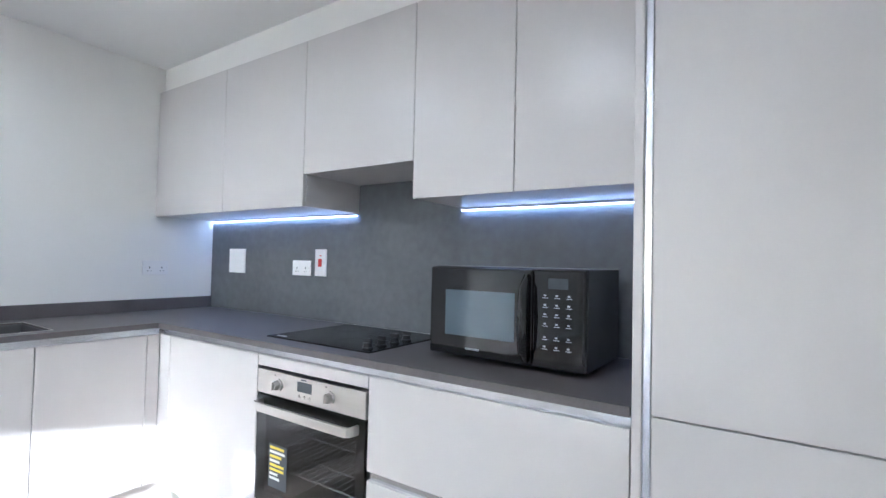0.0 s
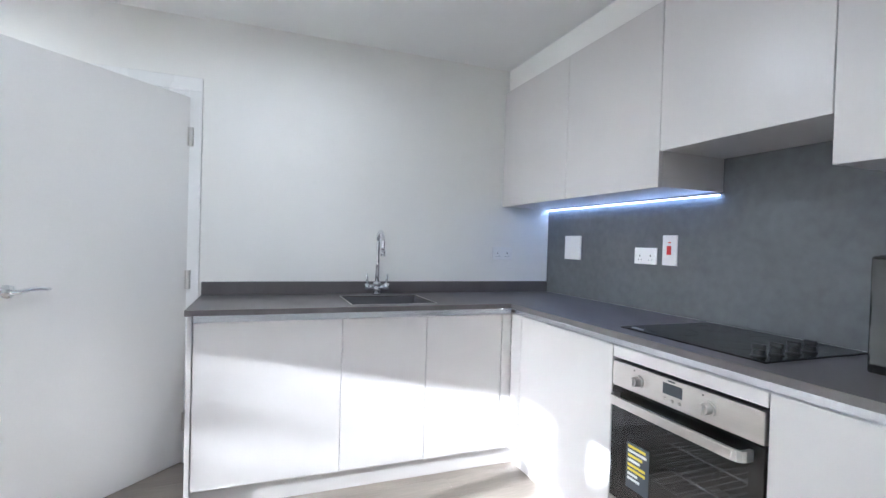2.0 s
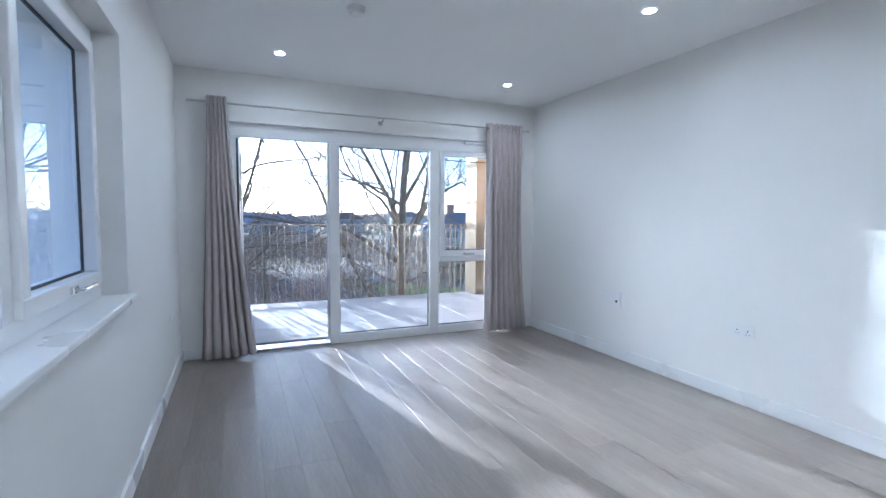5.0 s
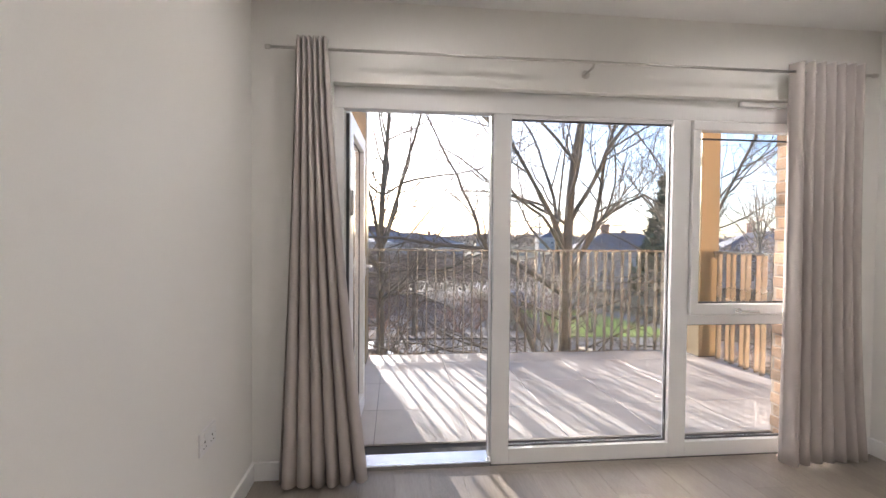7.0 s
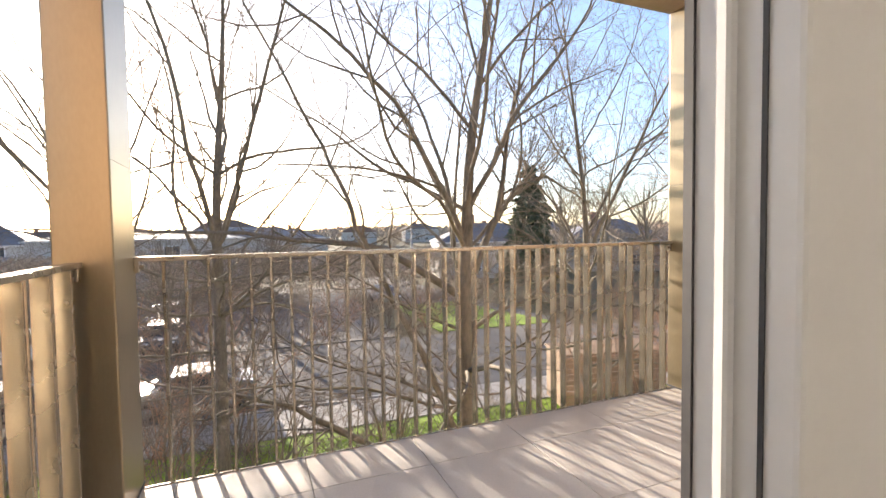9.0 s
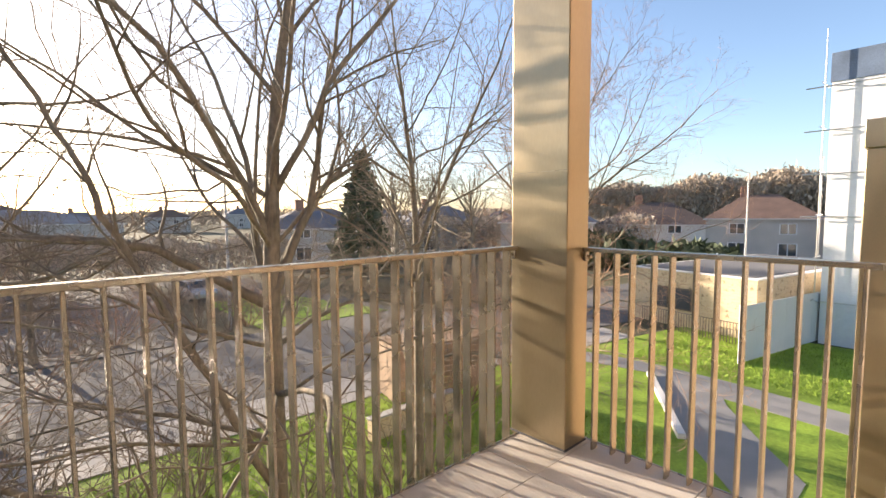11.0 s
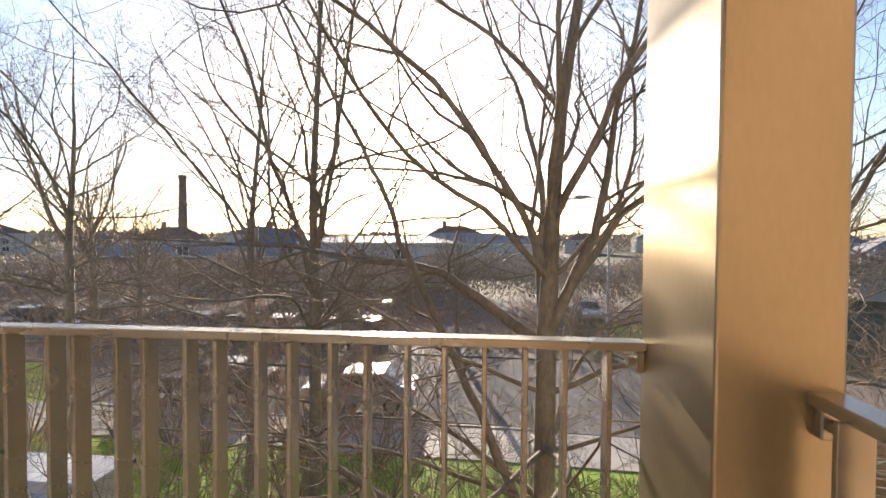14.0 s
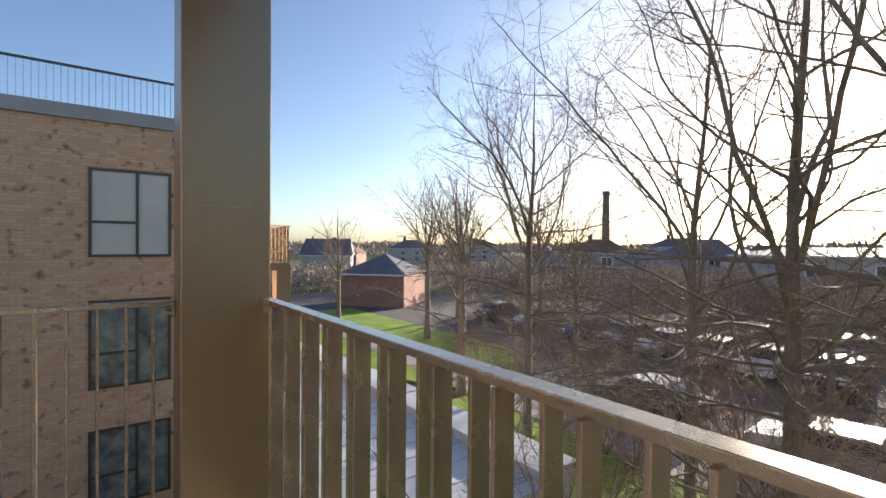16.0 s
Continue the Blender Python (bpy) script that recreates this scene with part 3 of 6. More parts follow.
plate("blank_plate", "square white blank cover plate on the splashback", "S", -0.415, -0.25, 1.155, 1.308, "blank")
plate("double_socket", "white double power socket on the splashback", "S", -1.03, -0.88, 1.157, 1.243, "socket")
plate("cooker_switch", "white cooker switch with a red rocker", "S", -1.155, -1.068, 1.158, 1.308, "cooker")
plate("double_socket", "white double power socket on the sink wall", "K", 0.297, 0.445, 1.135, 1.221, "socket")
plate("light_switch", "white double light switch beside the hall door", "E", 3.455, 3.545, 1.135, 1.221, "switch")
plate("thermostat", "white wall thermostat beside the hall door", "E", 3.335, 3.43, 1.132, 1.216, "switch")
plate("media_plate", "white television and data outlet plate low on the wall", "E", 6.02, 6.24, 0.45, 0.585, "media")
plate("double_socket", "white double power socket low on the wall", "E", 4.88, 5.03, 0.445, 0.531, "socket")
plate("double_socket", "white double power socket low under the window wall", "W", 6.72, 6.87, 0.42, 0.506, "socket")

# recessed ceiling lamps; the last five are unseen, added to brighten kitchen and hall
for x, y in ((-0.79, 5.075), (-2.695, 6.725), (-0.736, 6.732), (-2.70, 5.075), (-0.79, 3.4), (-2.70, 3.4), (-0.95, 1.8), (-2.35, 1.8), (0.8, 3.4), (0.8, 2.5), (0.8, 4.2)):
    d = thing("downlight", "white recessed ceiling spotlight, switched on; kitchen and hall ones added", "ceiling light", (x, y, H), "ceiling spotlights")
    bm = bmesh.new()
    n = 28
    prof_ = [(0.043, -0.001), (0.043, -0.006), (0.034, -0.008), (0.029, -0.004), (0.029, -0.001)]
    rings = [[bm.verts.new((r * math.cos(2 * math.pi * k / n), r * math.sin(2 * math.pi * k / n), z)) for k in range(n)] for r, z in prof_]
    for a, b in zip(rings, rings[1:]):
        for k in range(n):
            bm.faces.new((a[k], b[k], b[(k + 1) % n], a[(k + 1) % n]))
    part("bezel", bm, WHITEP, d, "", True)
    bm = bmesh.new()
    cyl(bm, 0, 0, -0.0035, -0.0012, 0.0285)
    part("lens", bm, SPOT, d, "glowing lens")
det = thing("smoke_detector", "round white ceiling smoke detector", "smoke detector", (-2.35, 5.75, H))
bm = bmesh.new()
cyl(bm, 0, 0, -0.02, 0.0, 0.05, 0.052)
cyl(bm, 0, 0, -0.04, -0.02, 0.035, 0.048)
part("case", bm, WHITEP, det, "", True)

# ---------- balcony glazing ----------
FY0, FY1 = 7.425, 7.495
win = tagged(thing("window_1", "white framed balcony glazing with fixed panes and an opening light", "glazing"), kind="structure")


def member(*d):
    return part("frame_member", boxes(*d, bev=0.004, seg=2), UPVC, win)


M1, M2 = (-2.222, -2.126), (-1.208, -1.104)
member((GX0, GX1, FY0, FY1, 1.895, GZ1))
member((GX0, GX0 + 0.05, FY0, FY1, 0.0, 1.895))
member((GX1 - 0.065, GX1, FY0, FY1, 0.0, 1.895))
member((M1[0], M1[1], FY0, FY1, 0.0, 1.895))
member((M2[0], M2[1], FY0, FY1, 0.0, 1.895))
member((M1[1], M2[0], FY0, FY1, 0.0, 0.085))
member((M2[1], GX1 - 0.065, FY0, FY1, 0.0, 0.085))
member((M2[1], GX1 - 0.065, FY0, FY1, 0.75, 0.805))
member((M1[1], M2[0], FY0 + 0.012, FY1 - 0.012, 1.875, 1.895))
part("jamb_rebate", boxes((M1[0] - 0.010, M1[0] - 0.0005, FY1 - 0.032, FY1 - 0.001, 0.03, 1.894), bev=0.002), UPVC, win)
part("jamb_seal", boxes((M1[0] - 0.013, M1[0] - 0.0105, FY1 - 0.010, FY1 - 0.003, 0.03, 1.89)), GASKET, win, "dark rubber door seal, one strip drawn for a groove")
# this dark strip is drawn in place of a groove in the frame
part("jamb_seal", boxes((M1[0] - 0.002, M1[0] - 0.0004, FY0 + 0.020, FY0 + 0.023, 0.03, 1.89)), GASKET, win, "dark rubber door seal, one strip drawn for a groove")
tagged(part("threshold", boxes((GX0 + 0.065, M1[0], FY0 - 0.01, FY1 + 0.06, -0.005, 0.022), bev=0.004), ALU), "low aluminium door threshold", "threshold", "", "structure")


def pane(x0, x1, z0, z1, parent, y=7.462):
    for a in ((x0, x0 + 0.008, z0, z1), (x1 - 0.008, x1, z0, z1), (x0 + 0.008, x1 - 0.008, z0, z0 + 0.008), (x0 + 0.008, x1 - 0.008, z1 - 0.008, z1)):
        part("gasket", boxes((a[0], a[1], y - 0.009, y + 0.009, a[2], a[3])), GASKET, parent)
    g = part("pane", boxes((x0 + 0.004, x1 - 0.004, y - 0.003, y + 0.003, z0 + 0.004, z1 - 0.004)), GLASS, parent, "clear glass pane")
    g.visible_shadow = False
    return g


pane(M1[1], M2[0], 0.085, 1.875, win)
pane(M2[1], GX1 - 0.065, 0.085, 0.75, win)
# opening light above the transom
sash = part("sash", boxes((M2[1] + 0.004, GX1 - 0.069, FY0 - 0.018, FY1 - 0.02, 0.809, 0.868), (M2[1] + 0.004, GX1 - 0.069, FY0 - 0.018, FY1 - 0.02, 1.84, 1.89), (M2[1] + 0.004, M2[1] + 0.05, FY0 - 0.018, FY1 - 0.02, 0.868, 1.84), (GX1 - 0.115, GX1 - 0.069, FY0 - 0.018, FY1 - 0.02, 0.868, 1.84), bev=0.003), UPVC, win, "white opening sash")
pane(M2[1] + 0.05, GX1 - 0.115, 0.868, 1.805, win)
bm = boxes((-0.84, -0.80, FY0 - 0.03, FY0 - 0.018, 0.82, 0.845), bev=0.002)
tube(bm, [(-0.82, FY0 - 0.03, 0.833), (-0.82, FY0 - 0.055, 0.833), (-0.72, FY0 - 0.06, 0.833)], 0.007, 10)
part("window_handle", bm, CHROME, win, "chrome window handle")
part("trickle_vent", boxes((-0.83, -0.53, FY0 - 0.03, FY0 - 0.001, 1.975, 2.005), bev=0.006, seg=2), WHITEP, win, "white slot vent")

# balcony door swung open outwards
bd = thing("balcony_door", "white framed glass balcony door standing wide open", "door", (GX0 + 0.041, FY1 + 0.022, 0.026))
bd.rotation_euler = (0, 0, radians(87.9))
DW, DH, ST, SH = 0.811, 1.885, 0.095, 0.135
part("door_frame", boxes((0, SH, -0.034, 0.034, 0, DH), (DW - ST, DW, -0.034, 0.034, 0, DH), (SH, DW - ST, -0.034, 0.034, 0, ST + 0.02), (SH, DW - ST, -0.034, 0.034, DH - ST, DH), bev=0.004, seg=2), UPVC, bd)
part("glazing_bead", boxes((SH, SH + 0.022, -0.024, 0.024, ST + 0.02, DH - ST), bev=0.006, seg=2), UPVC, bd)
part("edge_gasket", boxes((-0.004, 0.0, -0.028, -0.012, 0.02, DH - 0.02)), GASKET, bd, "dark rubber edge seal")
for a in ((SH + 0.022, SH + 0.03, ST + 0.02, DH - ST), (DW - ST - 0.008, DW - ST, ST + 0.02, DH - ST), (SH + 0.03, DW - ST - 0.008, ST + 0.02, ST + 0.028), (SH + 0.03, DW - ST - 0.008, DH - ST - 0.008, DH - ST)):
    part("gasket", boxes((a[0], a[1], -0.006, 0.006, a[2], a[3])), GASKET, bd)
g = part("pane", boxes((ST + 0.004, DW - ST - 0.004, -0.003, 0.003, ST + 0.024, DH - ST - 0.004)), GLASS, bd, "clear glass pane")
g.visible_shadow = False
for s in (-1, 1):
    bm = boxes((DW - 0.056, DW - 0.028, min(s * 0.034, s * 0.042), max(s * 0.034, s * 0.042), 0.93, 1.07), bev=0.003)
    tube(bm, [(DW - 0.042, s * 0.04, 1.0), (DW - 0.042, s * 0.075, 1.0), (DW - 0.06, s * 0.082, 1.0), (DW - 0.15, s * 0.08, 1.0)], 0.009, 10)
    part("door_handle", bm, WHITEP, bd, "white lever handle")
for z in (0.25, 1.395):
    bm = boxes((0.004, 0.058, -0.041, -0.034, z - 0.06, z + 0.06), (-0.05, -0.010, -0.041, -0.034, z - 0.055, z + 0.07), bev=0.003)
    cyl(bm, -0.003, -0.044, z - 0.075, z + 0.06, 0.011, sides=14)
    for dz in (-0.03, 0, 0.03):
        tube(bm, [(0.032, -0.041, z + dz), (0.032, -0.0435, z + dz)], 0.0055, 8)
    part("hinge", bm, STEEL, bd, "heavy steel hinge")

# curtains
rod = thing("curtain_pole", "thin steel curtain pole on wall brackets", "curtain pole")
RY, RZ = 7.27, 2.13
bm = bmesh.new()
tube(bm, [(-3.34, RY, RZ), (-0.16, RY, RZ)], 0.0075, 12)
part("pole", bm, STEEL, rod, "", True)
for x in (-3.19, -1.745, -0.28):
    bm = bmesh.new()
    tube(bm, [(x, RY, RZ), (x, RY, RZ - 0.025), (x, YN - 0.003, RZ - 0.03)], 0.006, 8)
    tube(bm, [(x, YN - 0.005, RZ - 0.03), (x, YN, RZ - 0.03)], 0.022, 16)
    part("bracket", bm, STEEL, rod, "", True)
for x in (-3.35, -0.15):
    bm = bmesh.new()
    tube(bm, [(x - 0.012, RY, RZ), (x + 0.012, RY, RZ)], 0.012, 12)
    part("finial", bm, STEEL, rod, "", True)


def curtain(label, top, bottom, folds, seed, flare=1.3):
    rnd = random.Random(seed)
    nu, nv = folds * 14, 26
    verts, faces = [], []
    ph = [rnd.uniform(-0.5, 0.5) for _ in range(folds + 2)]
    for side in (0, 1):
        for j in range(nv + 1):
            v = j / nv
            z = 2.178 - v * (2.178 - 0.022)
            e = v ** flare
            x0, x1 = top[0] + (bottom[0] - top[0]) * e, top[1] + (bottom[1] - top[1]) * e
            for i in range(nu + 1):
                u = i / nu
                w = 2 * math.pi * folds * u + 0.5 * math.sin(5 * u + seed) + ph[int(u * folds)] * 0.25 * v
                amp = 0.034 + 0.012 * math.sin(7 * u + seed) * v
                y = RY - 0.004 + amp * math.sin(w) - 0.02 * v * math.sin(3 * u + 1)
                verts.append((x0 + (x1 - x0) * u + 0.008 * math.cos(w) * (0.5 + v), y + side * 0.0022, z))
    row = nu + 1
    lay = row * (nv + 1)
    for s in (0, 1):
        for j in range(nv):
            for i in range(nu):
                a = s * lay + j * row + i
                faces.append((a, a + 1, a + row + 1, a + row) if s else (a, a + row, a + row + 1, a + 1))
    for i in range(nu):
        faces.append((i, i + 1, lay + i + 1, lay + i))
        b = nv * row + i
        faces.append((b + 1, b, lay + b, lay + b + 1))
    return tagged(quads("curtain", verts, faces, CURTAIN, None, True), label, "curtain", "balcony curtains")


curtain("taupe eyelet curtain gathered beside the open balcony door", (-3.225, -3.075), (-3.31, -2.885), 6, 3)
curtain("taupe eyelet curtain drawn to the wall corner", (-0.645, -0.235), (-0.66, -0.14), 7, 8, 3.0)

# ---------- side window ----------
w2 = tagged(thing("window_2", "white framed side window with two lights", "window"), kind="structure")
WX0, WX1 = -3.625, -3.555
part("sill", boxes((XW - 0.115, XW + 0.03, WY0 - 0.03, WY1 + 0.03, WZ0 - 0.03, WZ0), bev=0.006, seg=2), GLOSSW, w2, "white painted window board")
YM0, YM1 = 4.50, 4.57


def wmember(*d):
    return part("frame_member", boxes(*d, bev=0.004, seg=2), UPVC, w2)


wmember((WX0, WX1, WY0, WY1, WZ1 - 0.06, WZ1))
wmember((WX0, WX1, WY0, WY1, WZ0, WZ0 + 0.06))
wmember((WX0, WX1, WY0, WY0 + 0.06, WZ0 + 0.06, WZ1 - 0.06))
wmember((WX0, WX1, WY1 - 0.06, WY1, WZ0 + 0.06, WZ1 - 0.06))
wmember((WX0, WX1, YM0, YM1, WZ0 + 0.06, WZ1 - 0.06))


def wpane(y0, y1, z0, z1):
    x = -3.59
    for a in ((y0, y0 + 0.008, z0, z1), (y1 - 0.008, y1, z0, z1), (y0 + 0.008, y1 - 0.008, z0, z0 + 0.008), (y0 + 0.008, y1 - 0.008, z1 - 0.008, z1)):
        part("gasket", boxes((x - 0.007, x + 0.007, a[0], a[1], a[2], a[3])), GASKET, w2)
    g = part("pane", boxes((x - 0.003, x + 0.003, y0 + 0.004, y1 - 0.004, z0 + 0.004, z1 - 0.004)), GLASS, w2, "clear glass pane")
    g.visible_shadow = False


wpane(WY0 + 0.06, YM0, WZ0 + 0.06, WZ1 - 0.06)
a0, a1, c0, c1 = YM1 + 0.003, WY1 - 0.063, WZ0 + 0.063, WZ1 - 0.063
part("sash", boxes((WX0 + 0.01, WX1 + 0.02, a0, a1, c0, c0 + 0.055), (WX0 + 0.01, WX1 + 0.02, a0, a1, c1 - 0.055, c1), (WX0 + 0.01, WX1 + 0.02, a0, a0 + 0.055, c0 + 0.055, c1 - 0.055), (WX0 + 0.01, WX1 + 0.02, a1 - 0.055, a1, c0 + 0.055, c1 - 0.055), bev=0.004, seg=2), UPVC, w2, "white opening sash")
wpane(a0 + 0.055, a1 - 0.055, c0 + 0.055, c1 - 0.055)
bm = boxes((WX1 + 0.02, WX1 + 0.032, 4.95, 5.0, c0 + 0.012, c0 + 0.04), bev=0.002)
tube(bm, [(WX1 + 0.03, 4.975, c0 + 0.026), (WX1 + 0.055, 4.975, c0 + 0.026), (WX1 + 0.06, 5.10, c0 + 0.028)], 0.007, 10)
part("window_handle", bm, CHROME, w2, "chrome window handle")

# ---------- balcony ----------
BX0, BX1, BY1 = -3.26, 0.645, 9.84
tagged(part("balcony_slab", boxes((BX0, BX1, YO, BY1, -0.24, -0.012)), GROUT), "balcony slab under the paving tiles", "balcony", "", "structure")
tagged(part("balcony_edge", boxes((BX0 - 0.008, BX1 + 0.008, BY1, BY1 + 0.008, -0.26, 0.004), (BX1, BX1 + 0.008, YO, BY1, -0.26, 0.004), (BX0 - 0.008, BX0, YO, BY1, -0.26, 0.004)), RAILM), "metal edge trim of the balcony", "trim", "", "structure")
tagged(part("balcony_soffit", boxes((BX0 - 0.1, BX1 + 0.1, YO, 9.56, 2.93, 3.0)), SOFFIT), "brown boarded soffit over the balcony", "soffit", "", "structure")
tagged(part("balcony_beam", boxes((BX0 - 0.1, BX1 + 0.1, 9.56, 9.90, 2.79, 3.2), (BX1 - 0.2, BX1 + 0.1, YO, 9.56, 2.79, 2.93), (BX0 - 0.1, BX0 + 0.2, YO, 9.56, 2.79, 2.93)), SOFFIT), "brown clad edge beam over the balcony", "beam", "", "structure")


def post(x0, x1, label):
    p = thing("balcony_post", label, "post", ((x0 + x1) / 2, 9.71, 0), "balcony posts")
    w = (x1 - x0) / 2
    bm = boxes((-w, w, -0.186, 0.186, -0.02, 2.79), bev=0.006, seg=2)
    part("casing", bm, BRONZE, p)
    for z in (1.52,):
        part("joint_line", boxes((-w - 0.0006, -w + 0.002, -0.18, 0.18, z, z + 0.0015)), RAILM, p)
        part("joint_line", boxes((w - 0.002, w + 0.0006, -0.18, 0.18, z, z + 0.0015)), RAILM, p)
    part("base_trim", boxes((-w - 0.004, w + 0.004, -0.19, 0.19, 0.0, 0.012), bev=0.001), GASKET, p)
    return p


post(0.418, 0.625, "champagne metal-clad square balcony corner post")
post(-3.225, -3.018, "champagne metal-clad balcony corner post by the side rail")
lamp = thing("soffit_lamp", "slim white lamp under the balcony soffit", "outdoor lamp", (-0.35, 8.75, 2.93))
part("body", boxes((-0.09, 0.09, -0.035, 0.035, -0.045, 0), bev=0.015, seg=3), WHITEP, lamp)

RT = 1.108


def railing(label, p0, p1, first, step, n, horizontal):
    r = thing("balcony_railing", label, "railing", group="balcony railings")
    if horizontal == "x":
        part("top_rail", boxes((p0, p1, 9.848, 9.902, RT - 0.022, RT), bev=0.003, seg=2), RAILM, r)
    else:
        part("top_rail", boxes((horizontal - 0.027, horizontal + 0.027, p0, p1, RT - 0.022, RT), bev=0.003, seg=2), RAILM, r)
    proto = boxes((-0.006, 0.006, -0.027, 0.027, -0.18, RT - 0.02), bev=0.0015)
    me = bpy.data.meshes.new("baluster")
    proto.to_mesh(me)
    proto.free()
    me.materials.append(RAILM)
    for k in range(n):
        o = new("baluster", me)
        o.parent = r
        s = 0.014 if k % 2 else -0.012
        if horizontal == "x":
            o.location = (first - step * k, 9.873 + s, 0)
        else:
            o.location = (horizontal + s, first - step * k, 0)
            o.rotation_euler = (0, 0, radians(90))
    for q in (p0, p1):
        bm = bmesh.new()
        if horizontal == "x":
            d = 0.02 if q == p0 else -0.02
            tube(bm, [(q, 9.875, RT - 0.05), (q + d * 2, 9.875, RT - 0.05)], 0.011, 12)
            box(bm, min(q, q + d), max(q, q + d), 9.86, 9.89, RT - 0.075, RT - 0.02, 0.003)
        else:
            d = 0.02 if q == p0 else -0.02
            tube(bm, [(horizontal, q, RT - 0.05), (horizontal, q + d * 2, RT - 0.05)], 0.011, 12)
            box(bm, horizontal - 0.015, horizontal + 0.015, min(q, q + d), max(q, q + d), RT - 0.075, RT - 0.02, 0.003)
        part("bracket", bm, RAILM, r, "rail end bracket")
    return r


railing("front balcony railing with flat metal balusters", -3.018, 0.418, 0.329, 0.0978, 34, "x")
railing("side balcony railing towards the lawn", YO, 9.523, 9.44, 0.0975, 17, 0.588)
railing("side balcony railing towards the brick block", YO, 9.523, 9.44, 0.0975, 17, -3.15)

# ---------- outdoors: materials ----------
GZ = -5.0
GRASS = material("grass", (0.19, 0.285, 0.04), 0.9, var=0.3, scale=0.6, fine=9, bump=0.4, spec=0.2, dist=0.03)
BLADE = material("grass_blade", (0.23, 0.34, 0.045), 0.7, var=0.25, scale=1.5, fine=12, bump=0.0, spec=0.3)
FIELD = material("far_ground", (0.10, 0.095, 0.06), 0.95, var=0.3, scale=0.02, fine=0.3, bump=0.0, spec=0.1)
ASPHALT = material("asphalt", (0.09, 0.088, 0.088), 0.95, var=0.15, scale=0.5, fine=60, bump=0.3, dist=0.004)
PAVING = material("pavement_slab", (0.28, 0.265, 0.245), 0.8, var=0.12, scale=1.2, fine=50, bump=0.2)
PATHM = material("path_tarmac", (0.22, 0.215, 0.21), 0.85, var=0.12, scale=0.8, fine=60, bump=0.2)
KERB = material("kerb_stone", (0.36, 0.35, 0.33), 0.8, var=0.1, scale=2, fine=50, bump=0.2)
BARK = material("bark", (0.205, 0.178, 0.138), 0.9, var=0.35, scale=3, fine=26, bump=0.6, spec=0.2, stretch=(1, 1, 0.35), dist=0.012)
TWIG = material("twig_bark", (0.185, 0.15, 0.118), 0.85, var=0.25, scale=2, fine=20, bump=0.0, spec=0.25)
RTWIG = material("reddish_twig", (0.33, 0.205, 0.145), 0.85, var=0.25, scale=2, fine=20, bump=0.0, spec=0.25)
CONIF = material("conifer_leaf", (0.07, 0.09, 0.05), 0.8, var=0.3, scale=1.0, fine=9, bump=0.0)
IVY = material("hedge_leaf", (0.045, 0.065, 0.028), 0.75, var=0.35, scale=1.0, fine=9, bump=0.0)
WOODS = material("far_wood_twigs", (0.37, 0.31, 0.25), 0.95, var=0.25, scale=0.15, fine=1.2, bump=0.0, spec=0.1)
HOUSEW = material("aged_render", (0.44, 0.42, 0.39), 0.85, var=0.1, scale=0.6, fine=30, bump=0.1)
ROOFT = material("red_roof_tile", (0.17, 0.105, 0.08), 0.8, var=0.2, scale=0.8, fine=14, bump=0.4, dist=0.02)
ROOFD = material("slate_roof", (0.13, 0.13, 0.145), 0.65, var=0.2, scale=0.8, fine=14, bump=0.4, dist=0.02)
ROOFB = material("brown_roof_tile", (0.10, 0.07, 0.06), 0.8, var=0.2, scale=0.8, fine=14, bump=0.4, dist=0.02)
RENDERW = material("white_render", (0.62, 0.60, 0.57), 0.85, var=0.06, scale=0.6, fine=30, bump=0.1)
WRAP = material("white_sheeting", (0.78, 0.78, 0.79), 0.45, var=0.05, scale=0.35, fine=4, bump=0.5, dist=0.05)
NET = material("blue_debris_net", (0.12, 0.17, 0.25), 0.8, var=0.2, scale=1, fine=30, bump=0.1)
FELT = material("roof_felt", (0.08, 0.08, 0.085), 0.8, var=0.15, scale=0.6, fine=20, bump=0.2)
ZINC = material("white_roof_sheet", (0.62, 0.64, 0.66), 0.4, var=0.08, scale=0.5, fine=12, bump=0.15)
TIMBER = material("weathered_timber", (0.23, 0.155, 0.10), 0.8, var=0.2, scale=2, fine=24, bump=0.3)
DARKWIN = material("far_window_glass", (0.05, 0.06, 0.07), 0.08, var=0.1, scale=0.5, fine=3, bump=0.0)
BLIND = material("window_blind", (0.62, 0.60, 0.50), 0.6, var=0.05, scale=0.8, fine=8, bump=0.05)
# mottled grey: curtains in the bottom row, a painted lawn reflection one floor up
NETREFL = material("curtain_reflection_glass", (0.20, 0.20, 0.18), 0.06, var=0.5, scale=2.2, fine=5, bump=0.0, coat=0.6)
FRAMED = material("bronze_window_frame", (0.10, 0.085, 0.07), 0.4, 0.4, var=0.05, scale=3, fine=40, bump=0.0)
TYRE = material("tyre_rubber", (0.02, 0.02, 0.02), 0.8, var=0.1, scale=5, fine=40, bump=0.1)
CHIM = material("stack_brick", (0.17, 0.12, 0.10), 0.9, var=0.15, scale=0.2, fine=2, bump=0.1)


